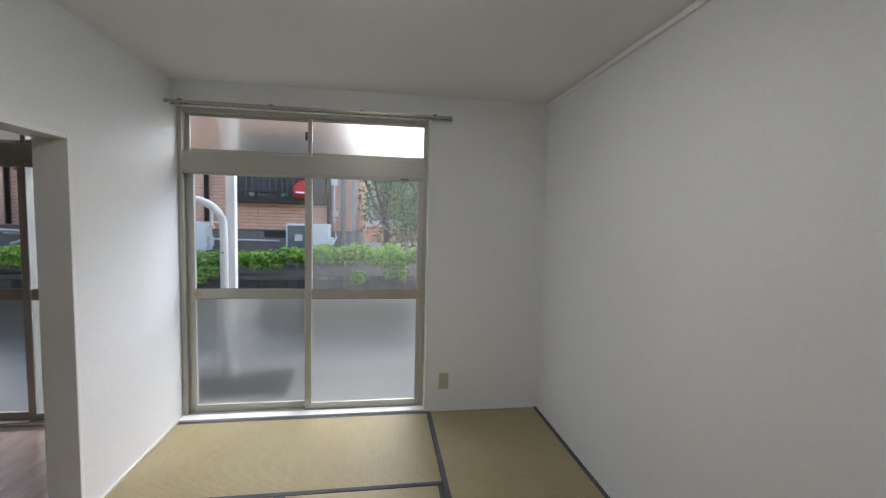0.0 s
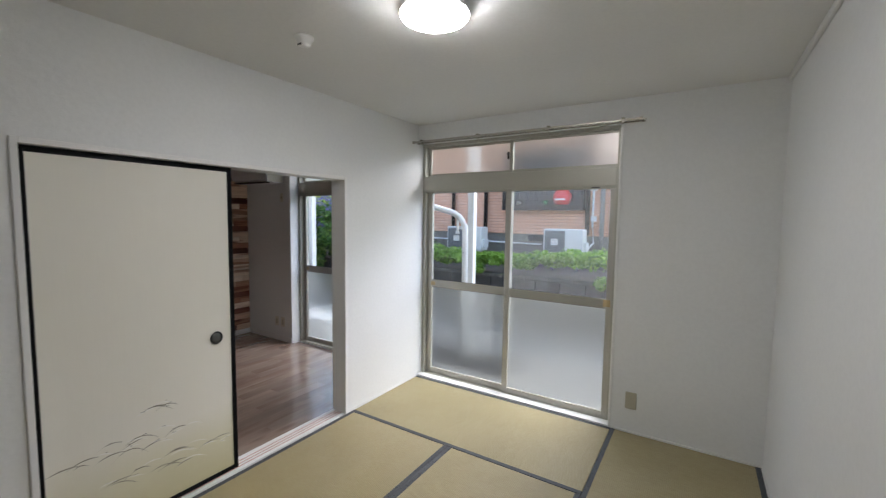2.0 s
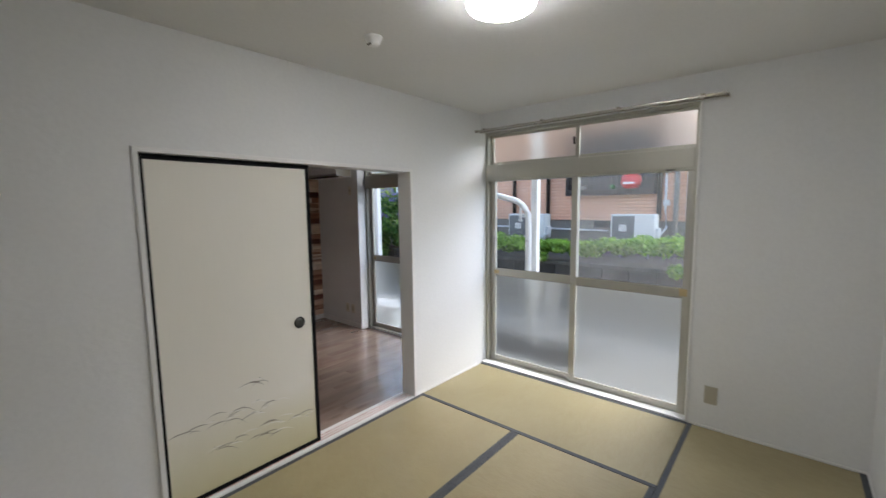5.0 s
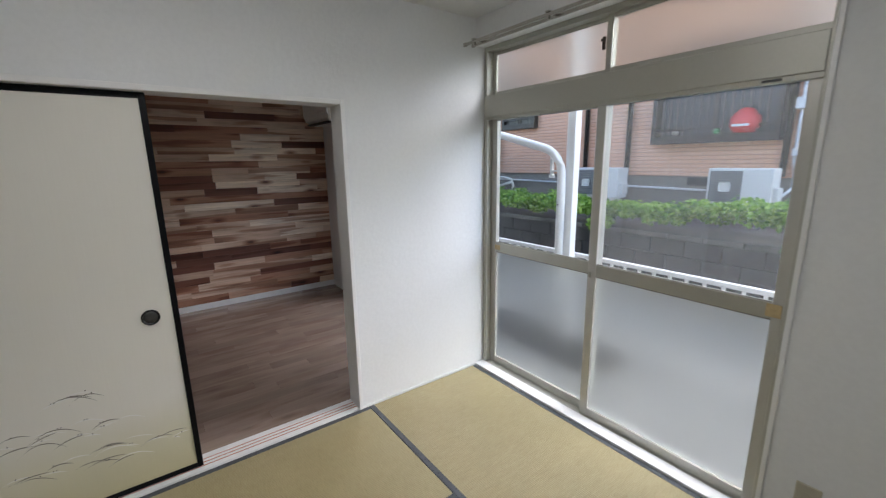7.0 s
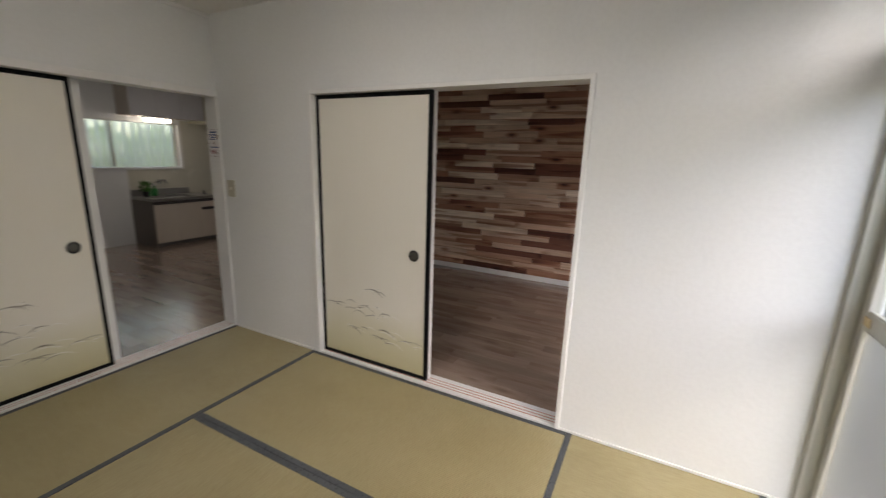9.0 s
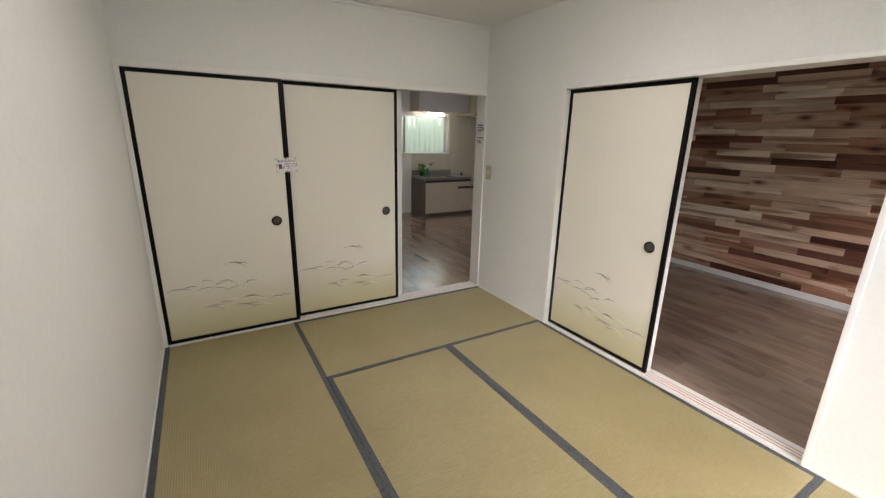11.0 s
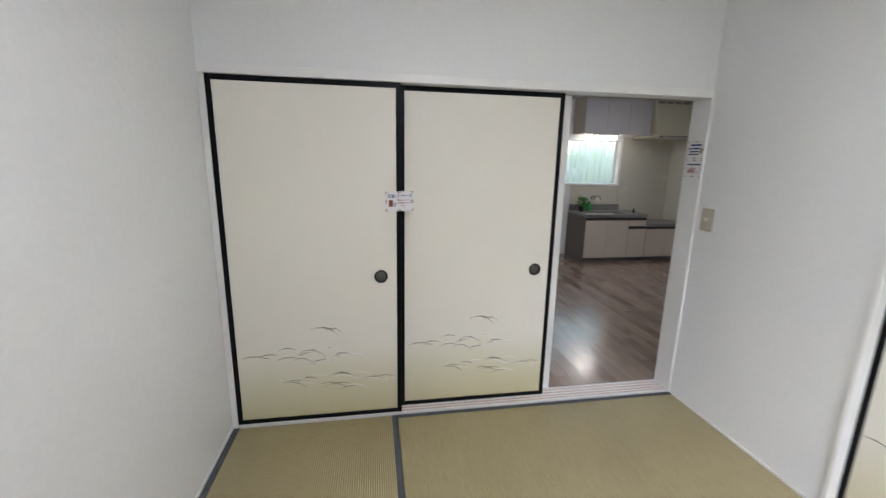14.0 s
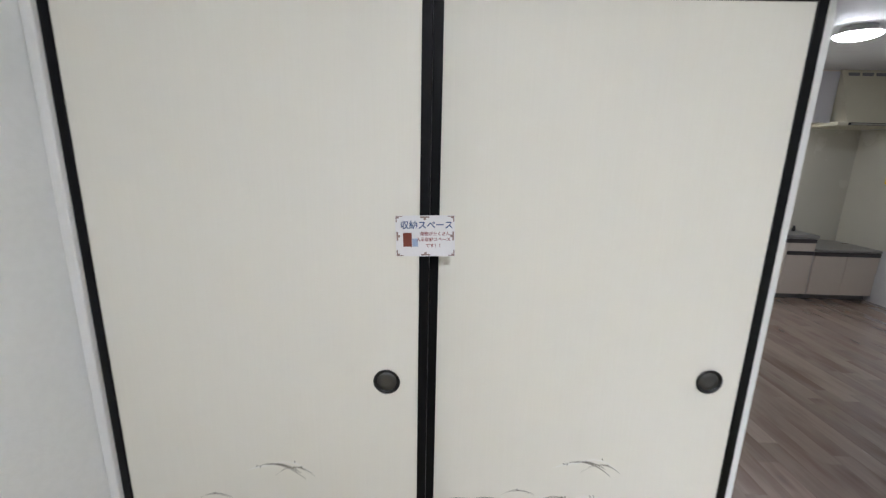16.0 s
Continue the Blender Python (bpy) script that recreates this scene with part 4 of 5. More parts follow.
for xx, hh, rr in ((-1.36, 0.19, 0.032), (-1.44, 0.15, 0.036)):
    bt = thing("detergent_bottle", (xx, KY + 0.09, 0.705), "green plastic detergent bottle on the worktop", "bottle")
    part("bottle_body", turned(bmesh.new(), [(rr, 0), (rr * 1.05, 0.02), (rr, hh * 0.6), (rr * 0.45, hh * 0.8), (rr * 0.4, hh)], (xx, KY + 0.09, 0.705), steps=18), GREEN, bt, "", True)
    part("cap", turned(bmesh.new(), [(rr * 0.5, hh), (rr * 0.5, hh + 0.03), (rr * 0.25, hh + 0.045)], (xx, KY + 0.09, 0.705), steps=14), WHITE_PLASTIC, bt, "white cap", True)
pot = thing("potted_plant", (-1.28, KY + 0.16, 0.705), "small leafy green plant in a pot on the worktop", "plant")
part("pot", turned(bmesh.new(), [(0.030, 0), (0.042, 0.07), (0.045, 0.075), (0.040, 0.075), (0.036, 0.06)], (-1.28, KY + 0.16, 0.705), steps=20), DARK, pot, "dark plastic pot", True)
PLANTLEAF = leaf_material("plant_leaves", [(0.0, (0.03, 0.10, 0.02)), (0.5, (0.06, 0.17, 0.03)), (1.0, (0.10, 0.24, 0.05))], 0.3)
prng = random.Random(17)
b = bmesh.new()
for i in range(90):
    d = Vector((prng.gauss(0, 1), prng.gauss(0, 1), prng.gauss(0.2, 1))).normalized() * prng.uniform(0.03, 0.085)
    q = Vector((-1.28, KY + 0.16, 0.845)) + d
    side = Vector((prng.gauss(0, 1), prng.gauss(0, 1), prng.gauss(0, 0.4))).normalized() * 0.013
    tip = d.normalized() * 0.04 + Vector((0, 0, prng.uniform(-0.015, 0.01)))
    v4 = [b.verts.new(k) for k in (q - tip * 0.3, q + side, q + tip, q - side)]
    b.faces.new((v4[0], v4[1], v4[2]))
    b.faces.new((v4[0], v4[2], v4[3]))
box(b, -1.284, -1.276, KY + 0.156, KY + 0.164, 0.765, 0.85)
tagged(part("foliage", b, PLANTLEAF, pot, "bushy green leaves"), kind="stuff")
valve = thing("gas_valve", (-2.07, KF - 0.25, 0.705), "small black gas valve on the worktop end", "gas valve")
part("valve_body", turned(bmesh.new(), [(0.018, 0), (0.018, 0.03), (0.01, 0.04), (0.013, 0.06)], (-2.07, KF - 0.25, 0.705), steps=14), DARK, valve, "", True)
upper = thing("wall_cabinet", (-1.55, KY + 0.17, 1.84), "pale grey wall cabinets below the ceiling", "kitchen cabinet", "kitchen cabinets")
part("carcass", block(-2.16, -1.12, KY + 0.002, -3.52, 1.85, CZ - 0.002), DOORS, upper)
for a, b in ((-1.12, -1.465), (-1.465, -1.81), (-1.81, -2.16)):
    part("cabinet_door", block(b + 0.002, a - 0.002, -3.52, -3.502, 1.846, CZ - 0.02, 0.002), UPPER, upper, "pale grey door")
tubel = thing("kitchen_strip_lamp", (-1.4, -3.56, 1.80), "lit strip lamp below the wall cabinets", "strip lamp")
part("lamp_body", block(-1.67, -1.32, -3.62, -3.52, 1.825, 1.8485, 0.004), WHITE_PLASTIC, tubel)
part("lamp_cover", block(-1.66, -1.33, -3.61, -3.53, 1.775, 1.825, 0.012), glowing("strip_glow", (1.0, 0.96, 0.86), 2.4), tubel, "glowing cover")
hood = thing("range_hood", (-2.45, -3.6, 1.80), "cream enamel range hood with slotted front", "range hood")
b = bmesh.new()
low = [(KX + 0.004, KY + 0.002), (-2.165, KY + 0.002), (-2.20, -3.36), (KX + 0.004, -3.36)]
high = [(KX + 0.004, KY + 0.002), (-2.165, KY + 0.002), (-2.165, -3.50), (KX + 0.004, -3.50)]
va = [b.verts.new((x, y, 1.84)) for x, y in low]
vb = [b.verts.new((x, y, CZ - 0.003)) for x, y in high]
b.faces.new(va[::-1])
b.faces.new(vb)
for i in range(4):
    b.faces.new((va[i], va[(i + 1) % 4], vb[(i + 1) % 4], vb[i]))
part("canopy", b, HOOD, hood)
part("lower_lip", block(KX + 0.004, -2.10, KY + 0.002, -3.34, 1.805, 1.84, 0.006), HOOD, hood)
part("lip_strip", block(KX + 0.02, -2.20, -3.339, -3.332, 1.810, 1.836, 0.002), DARK, hood, "dark strip along the lip")
part("lip_handle", block(KX + 0.03, -2.22, -3.331, -3.318, 1.812, 1.828, 0.004), SASH, hood, "pale grey grip bar")
for i in range(4):
    a = KX + 0.08 + i * 0.135
    part("vent_slot", block(a, a + 0.11, -3.497, -3.484, 2.285, 2.325, 0.003), KICK, hood, "vent slots")
tag = thing("yellow_tag", (KX, -3.40, 1.29), "small yellow tag hanging on the kitchen wall", "tag")
part("tag_sheet", block(KX, KX + 0.012, -3.45, -3.36, 1.24, 1.33, 0.003), YELLOW, tag)
plate("kitchen_socket", (KX, -2.84, 0.21), "+x", 0.075, 0.12, "grey wall socket low in the kitchen", [(0, 0.0, 0.03, 0.06, IVORY)])
cap = thing("pipe_cap", (KX, -3.08, 0.37), "round white pipe cap on the kitchen wall", "pipe cap")
part("cap_ring", turned(bmesh.new(), [(0.055, 0), (0.05, 0.012), (0.03, 0.016), (0.028, 0.008)], (KX, -3.08, 0.37), "x", 24), IVORY, cap, "", True)

# ---- outside ----
GROUND = stained_concrete("alley_ground", (0.14, 0.135, 0.125), (0.26, 0.25, 0.235), 0.7)
SOIL = stained_concrete("soil", (0.05, 0.04, 0.03), (0.12, 0.10, 0.07))
SLAB = stained_concrete("veranda_concrete", (0.15, 0.148, 0.14), (0.27, 0.265, 0.25), 1.2)
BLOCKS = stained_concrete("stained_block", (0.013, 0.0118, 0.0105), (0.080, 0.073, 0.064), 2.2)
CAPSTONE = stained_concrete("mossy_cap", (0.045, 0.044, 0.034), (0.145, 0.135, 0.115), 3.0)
PLINTH = stained_concrete("plinth_render", (0.19, 0.170, 0.142), (0.28, 0.252, 0.212), 0.8)
SIDING = brick_siding()
BRONZE_LIGHT = painted("weathered_bronze", (0.13, 0.115, 0.095), 0.45, 0.3, vary=0.1)
GREYPIPE = painted("grey_pipe", (0.30, 0.28, 0.26), 0.5)
WHITE_PAINT = painted("white_painted_steel", (0.80, 0.79, 0.77), 0.4, vary=0.04)
ACWHITE = painted("outdoor_unit_white", (0.72, 0.70, 0.66), 0.45, vary=0.05)
ACGRILLE = painted("outdoor_unit_grille", (0.13, 0.14, 0.15), 0.5)
DARKGLASS = painted("dark_window_glass", (0.05, 0.055, 0.06), 0.08, vary=0.2)
REDPLASTIC = painted("red_plastic", (0.62, 0.03, 0.03), 0.4)
CREAM_WALL = painted("cream_render", (0.66, 0.60, 0.46), 0.8, vary=0.08)
PALE_WALL = painted("pale_render", (0.68, 0.67, 0.64), 0.8, vary=0.08)
ROOF = painted("grey_roof", (0.16, 0.16, 0.17), 0.7, vary=0.15)
TRUNK = stained_concrete("bark", (0.06, 0.045, 0.03), (0.16, 0.12, 0.09), 9)
IVY = leaf_material("ivy_leaves", [(0.0, (0.070, 0.180, 0.024)), (0.3, (0.19, 0.38, 0.05)), (0.65, (0.33, 0.55, 0.09)), (1.0, (0.50, 0.68, 0.17))])
HYDR = leaf_material("hydrangea_leaves", [(0.0, (0.030, 0.090, 0.016)), (0.35, (0.065, 0.165, 0.035)), (0.75, (0.14, 0.29, 0.06)), (1.0, (0.34, 0.48, 0.11))])
TREELEAF = leaf_material("tree_leaves", [(0.0, (0.060, 0.132, 0.044)), (0.5, (0.132, 0.252, 0.088)), (1.0, (0.264, 0.396, 0.154))])
LIME = leaf_material("lime_leaves", [(0.0, (0.30, 0.44, 0.02)), (0.5, (0.46, 0.60, 0.04)), (1.0, (0.62, 0.72, 0.08))])
PETAL = leaf_material("blue_petals", [(0.0, (0.15, 0.14, 0.40)), (0.5, (0.26, 0.22, 0.50)), (1.0, (0.40, 0.32, 0.58))])
WALL_Y, BLD_Y, GZ, UZ = 6.9, 8.6, -0.35, 0.58

b = bmesh.new()
v = [b.verts.new(p) for p in ((-600, -600, GZ), (600, -600, GZ), (600, 900, GZ), (-600, 900, GZ))]
b.faces.new(v)
structure("ground", b, GROUND, "grey paved alley and ground", "ground")
structure("veranda_slab", block(-4.0, 4.5, NY + 0.202, 5.05, GZ, -0.12, 0.01), SLAB, "concrete veranda slab outside the windows", "veranda")
structure("outer_wall", block(-7, WX - 0.102, 3.6, 3.78, GZ, 3.0), PALE_WALL, "outer wall of the apartment house", "wall")
# unseen upper wall and roof, kept low so skylight reaches the neighbour's facade
bm = bmesh.new()
box(bm, -7, 6, 3.80, 3.93, CZ + 0.122, 3.2)
box(bm, -7, 6, -5, 3.80, 3.0, 3.2)
structure("unseen_upper_wall", bm, PALE_WALL, "unseen upper wall and roof of the apartment house, height set for outdoor light", "wall")
structure("upper_ground", block(-40, 40, WALL_Y + 0.13, 60, GZ, UZ - 0.03), SOIL, "raised garden soil behind the block wall", "ground")


def leaf(bm, p, size, rng, down=0.0):
    """A small folded leaf, four triangles."""
    a = rng.uniform(0, 2 * math.pi)
    tilt = rng.gauss(0.25 + down, 0.45)
    d = Vector((math.cos(a) * math.cos(tilt), math.sin(a) * math.cos(tilt), -math.sin(tilt)))
    side = d.cross(Vector((rng.gauss(0, 0.3), rng.gauss(0, 0.3), 1))).normalized()
    up = side.cross(d)
    s = size * rng.uniform(0.7, 1.3)
    q = [bm.verts.new(p + s * w) for w in (Vector(), 0.45 * d + 0.42 * side + 0.12 * up, d - 0.12 * up, 0.45 * d - 0.42 * side + 0.12 * up)]
    bm.faces.new((q[0], q[1], q[2]))
    bm.faces.new((q[0], q[2], q[3]))


# railing of the veranda
# thin dark sheet standing in for an unidentified dark patch on the slab
slab_sheet = thing("rubber_mat", (-0.35, 4.53, -0.12), "dark grey sheet standing in for a dark patch on the veranda slab", "mat")
part("thin_sheet", block(-1.25, 0.56, 4.25, 4.80, -0.119, -0.10, 0.006), DARK, slab_sheet)
railing = thing("veranda_railing", (1.2, 4.85, -0.12), "white painted steel veranda railing", "railing")
RX0, RX1, RY = -1.50, 4.4, 4.85
part("top_rail", block(RX0, RX1, RY - 0.02, RY + 0.02, 0.622, 0.658, 0.006), WHITE_PAINT, railing)
part("bottom_rail", block(RX0, RX1, RY - 0.012, RY + 0.012, -0.03, 0.0, 0.004), WHITE_PAINT, railing)
for xx in (RX0 + 0.02, 0.11, 1.72, RX1 - 0.02):
    part("post", block(xx - 0.02, xx + 0.02, RY - 0.019, RY + 0.019, -0.12, 0.624, 0.004), WHITE_PAINT, railing)
k = int((RX1 - RX0) / 0.118)
for i in range(1, k):
    xx = RX0 + 0.02 + i * 0.118
    part("baluster", block(xx - 0.011, xx + 0.011, RY - 0.009, RY + 0.009, 0.0, 0.624, 0.002), WHITE_PAINT, railing)

bin_ = thing("storage_box", (-2.0, 4.12, -0.12), "low white storage box on the veranda", "box")
part("box_body", block(-2.32, -1.70, 3.97, 4.30, -0.119, 0.17, 0.015), WHITE_PAINT, bin_)
part("lid", block(-2.34, -1.68, 3.95, 4.32, 0.17, 0.215, 0.012), WHITE_PAINT, bin_, "white lid")
post = thing("veranda_post", (0.018, 4.62, -0.12), "square white steel veranda post", "post", "veranda posts")
part("post_shaft", block(-0.022, 0.056, 4.585, 4.66, -0.12, 3.2, 0.004), WHITE_PAINT, post)
part("foot_plate", block(-0.05, 0.085, 4.56, 4.69, -0.12, -0.10, 0.003), WHITE_PAINT, post)
copy_thing(post, Matrix.Translation((-2.72, 0, 0)) @ post.matrix_basis)
bend = [(-0.97, 4.54, 1.775), (-0.5, 4.54, 1.655), (-0.215, 4.54, 1.582)]
bend += [(-0.215 + 0.19 * math.sin(a), 4.54, 1.582 - 0.045 * math.sin(a) - 0.17 * (1 - math.cos(a))) for a in (0.3, 0.6, 0.9, 1.2, 1.45)]
bend += [(-0.022, 4.54, 1.2), (-0.022, 4.54, -0.12)]
arm = thing("drying_pole_arm", (-0.02, 4.54, -0.12), "white bent steel pole with a slanted arm beside the post", "pole", "drying poles")
part("pole_tube", tube(bmesh.new(), bend, 0.034, 14), WHITE_PAINT, arm, "", True)
part("screw", turned(bmesh.new(), [(0.008, 0), (0.007, 0.01)], (-0.022, 4.503, 1.12), "y", 10), DARK, arm)
b = block(-0.135, -0.115, 4.525, 4.555, 1.36, 1.50, 0.004)
box(b, -0.117, -0.052, 4.53, 4.55, 1.385, 1.40, 0.003)
box(b, -0.150, -0.100, 4.528, 4.552, 1.335, 1.362, 0.006)
part("hook_bracket", b, WHITE_PAINT, arm, "white bracket with a hook")
copy_thing(arm, Matrix.Translation((-2.72, 0, 0)) @ arm.matrix_basis)

# neighbour's house
house = thing("neighbour_house", (-3, BLD_Y + 3, UZ), "two-storey house with salmon brick siding and grey plinth", "house")
HX0, HX1 = -6.0, 0.87
part("plinth", block(HX0 + 0.03, HX1 - 0.03, BLD_Y + 0.03, BLD_Y + 6, UZ - 0.2, 1.20), PLINTH, house, "grey rendered plinth")
part("brick_wall", block(HX0, HX1, BLD_Y, BLD_Y + 6, 1.20, 6.2), SIDING, house, "salmon brick siding")
part("roof", block(HX0 - 0.5, HX1 + 0.5, BLD_Y - 0.5, BLD_Y + 6.5, 6.2, 6.35, 0.02), ROOF, house, "grey roof edge")
part("corner_trim", block(HX1 - 0.06, HX1 + 0.02, BLD_Y - 0.02, BLD_Y + 0.05, 1.2, 6.2, 0.005), GREYPIPE, house)
for xx, mt in ((-1.75, BRONZE), (-2.57, BRONZE), (-4.89, BRONZE), (-5.75, BRONZE), (0.40, BRONZE), (0.667, GREYPIPE)):
    part("downpipe", tube(bmesh.new(), [(xx, BLD_Y - 0.07, UZ if mt is GREYPIPE else 1.22), (xx, BLD_Y - 0.07, 6.1)], 0.042, 10), mt, house, "vertical downpipe", True)
part("vent_slot", block(-0.79, -0.20, BLD_Y + 0.015, BLD_Y + 0.05, 1.06, 1.18), DARK, house, "dark underfloor vent")
part("water_pipe", tube(bmesh.new(), [(-5.0, BLD_Y - 0.04, 1.06), (-0.5, BLD_Y - 0.04, 1.00)], 0.016, 8), WHITE_PAINT, house, "thin white pipe", True)
part("conduit", tube(bmesh.new(), [(0.49, BLD_Y - 0.03, 2.5), (0.49, BLD_Y - 0.03, 1.42), (0.54, BLD_Y - 0.12, 1.08), (0.50, BLD_Y - 0.35, 0.98)], 0.018, 8), WHITE_PAINT, house, "pale conduit", True)
part("junction_box", block(0.43, 0.56, BLD_Y - 0.10, BLD_Y - 0.002, 2.06, 2.20, 0.01), ACWHITE, house)
part("junction_box", block(0.46, 0.56, BLD_Y - 0.07, BLD_Y - 0.002, 1.48, 1.58, 0.008), ACWHITE, house)


def bay_window(x0, x1, z0, z1, depth, bars, label):
    """A boxed window with a bronze grille in front of dark glass."""
    w = part("window", block(x0, x1, BLD_Y - 0.03, BLD_Y + 0.02, z0, z1), DARKGLASS, house, label)
    y = BLD_Y - depth
    part("grille_frame", block(x0 - 0.06, x1 + 0.06, y - 0.03, BLD_Y - 0.002, z0 - 0.11, z0, 0.006), BRONZE, w, "dark bronze ledge")
    part("grille_frame", block(x0 - 0.06, x1 + 0.06, y - 0.02, BLD_Y - 0.002, z1, z1 + 0.07, 0.006), BRONZE, w, "dark bronze head")
    for a in (x0 - 0.06, x1):
        part("grille_side", block(a, a + 0.06, y - 0.02, BLD_Y - 0.002, z0, z1, 0.004), BRONZE, w)
    part("grille_rail", block(x0, x1, y - 0.012, y + 0.012, z0 + 0.08, z0 + 0.115, 0.003), BRONZE, w)
    part("grille_rail", block(x0, x1, y - 0.012, y + 0.012, z1 - 0.30, z1 - 0.27, 0.003), BRONZE, w)
    for i in range(1, bars):
        xx = x0 + (x1 - x0) * i / bars
        part("grille_bar", block(xx - 0.007, xx + 0.007, y - 0.007, y + 0.007, z0, z1, 0.002), BRONZE_LIGHT, w)
    part("window_mullion", block((x0 + x1) / 2 - 0.03, (x0 + x1) / 2 + 0.03, BLD_Y - 0.05, BLD_Y - 0.03, z0, z1), BRONZE, w)


bay_window(-1.24, 0.29, 1.80, 2.95, 0.20, 15, "grilled window in a dark bronze frame")
bay_window(-4.68, -3.86, 2.24, 3.15, 0.10, 9, "smaller grilled window")
bay_window(-4.2, -2.6, 4.0, 5.2, 0.10, 12, "upstairs window")
bay_window(-1.3, 0.3, 4.0, 5.2, 0.10, 12, "upstairs window")
for xx, zz, r, mt, lb in ((-0.06, 1.80, 0.155, REDPLASTIC, "red plastic container on the window ledge"), (-0.40, 1.78, 0.045, GREEN, "small potted plant on the window ledge"), (-0.95, 1.76, 0.05, PLINTH, "grey bowl on the window ledge")):
    o = thing("ledge_item", (xx, BLD_Y - 0.16, 1.80), lb, "container")
    part("vessel", turned(bmesh.new(), [(r * 0.8, 0), (r * 1.15, r * 0.6), (r * 1.1, r * 1.3), (r * 0.6, r * 1.9), (r * 0.3, r * 2.1)], (xx, BLD_Y - 0.16, 1.8005), steps=20), mt, o, "", True)
    if mt is REDPLASTIC:
        part("white_band", block(xx - 0.10, xx + 0.10, BLD_Y - 0.16 - r * 1.16, BLD_Y - 0.16 - r * 1.1, 1.88, 1.91, 0.002), WHITE_PAINT, o)


def outdoor_unit(x0, x1, z0, z1, y, label):
    """An outdoor air-conditioning unit: body, grille with slats, round fan boss, pipe cover, feet."""
    u = thing("outdoor_unit", ((x0 + x1) / 2, y + 0.15, z0 - 0.06), label, "outdoor unit", "outdoor units")
    part("body", block(x0, x1, y, y + 0.30, z0, z1, 0.012), ACWHITE, u)
    gx = x0 + (x1 - x0) * 0.56
    g = part("grille", block(x0 + 0.03, gx, y - 0.012, y - 0.001, z0 + 0.04, z1 - 0.03, 0.004), ACGRILLE, u, "dark slatted grille")
    n = 13
    for i in range(n):
        zz = z0 + 0.06 + (z1 - z0 - 0.11) * i / (n - 1)
        part("grille_slat", block(x0 + 0.035, gx - 0.005, y - 0.019, y - 0.012, zz - 0.004, zz + 0.004), GREYPIPE, g)
    cx, cz = (x0 + 0.03 + gx) / 2, (z0 + z1) / 2
    part("fan_boss", block(cx - 0.065, cx + 0.065, y - 0.026, y - 0.019, cz - 0.06, cz + 0.06, 0.02), ACWHITE, u, "pale square badge over the fan")
    part("pipe_cover", block(x1 - 0.001, x1 + 0.06, y + 0.05, y + 0.22, z0 + 0.06, z0 + 0.24, 0.015), ACWHITE, u)
    for a in (x0 + 0.12, x1 - 0.16):
        part("foot", block(a, a + 0.06, y + 0.01, y + 0.29, z0 - 0.05, z0, 0.006), ACWHITE, u)
        part("stand_leg", block(a, a + 0.05, y + 0.12, y + 0.18, UZ - 0.03, z0 - 0.05, 0.004), KICK, u)


outdoor_unit(-2.37, -1.55, 0.85, 1.335, 7.95, "white outdoor air-conditioning unit with dark grille")
outdoor_unit(-0.25, 0.47, 0.86, 1.335, 7.95, "white outdoor air-conditioning unit with dark grille")

hose = thing("coiled_hose", (-4.5, BLD_Y - 0.3, UZ - 0.03), "cream lagged pipes coiled against the plinth of the house", "hose")
part("pipe_run", tube(bmesh.new(), [(-5.15, BLD_Y - 0.10, 1.12), (-4.65, BLD_Y - 0.12, 1.10), (-4.38, BLD_Y - 0.16, 1.06), (-4.28, BLD_Y - 0.2, 0.94), (-4.31, BLD_Y - 0.22, 0.80), (-4.45, BLD_Y - 0.24, 0.72), (-4.68, BLD_Y - 0.24, 0.76)], 0.028, 10), IVORY, hose, "", True)
part("pipe_drop", tube(bmesh.new(), [(-4.36, BLD_Y - 0.20, 1.00), (-4.52, BLD_Y - 0.22, 0.96), (-4.72, BLD_Y - 0.24, 0.90), (-4.77, BLD_Y - 0.25, 0.74), (-4.77, BLD_Y - 0.25, UZ - 0.032)], 0.026, 10), IVORY, hose, "", True)

# trees, bushes, far houses
def shrub(name, spots, leaves, size, mat, seed, label, category, down=0.0, kind="stuff"):
    """A bush as one mass of leaves over overlapping uneven mounds (x, y, z, rx, ry, rz)."""
    rng = random.Random(seed)
    b = bmesh.new()
    for i in range(leaves):
        x, y, z, rx, ry, rz = spots[rng.randrange(len(spots))]
        d = Vector((rng.gauss(0, 1), rng.gauss(0, 1), rng.gauss(0, 1))).normalized()
        r = rng.uniform(0.5, 1.0) ** 0.5 * (0.85 + 0.35 * noise.noise(Vector((x + d.x * 2, y + d.y * 2, z + d.z * 2)) * 1.7))
        leaf(b, Vector((x + d.x * rx * r, y + d.y * ry * r, z + d.z * rz * r)), size, rng, down)
    me = bpy.data.meshes.new(name)
    b.to_mesh(me)
    b.free()
    me.materials.append(mat)
    return tagged(new(name, me), label, category, kind=kind)


rng = random.Random(3)
spots = []
x = -4.2
while x < 6.0:
    rise = 0.035 * max(0, x + 1)
    spots.append((x, WALL_Y + rng.uniform(0.02, 0.30), UZ + 0.235 + rise + rng.uniform(-0.05, 0.06), 0.22, rng.uniform(0.16, 0.26), rng.uniform(0.10, 0.18)))
    if rng.random() < 0.16:
        spots.append((x + rng.uniform(-0.1, 0.1), WALL_Y - 0.06, UZ + rng.uniform(-0.02, 0.08), 0.12, 0.07, rng.uniform(0.08, 0.15)))
    x += 0.13
shrub("ivy_hedge", spots, 21000, 0.058, IVY, 5, "bright green leafy ivy spilling over the block wall", "hedge", 0.3)
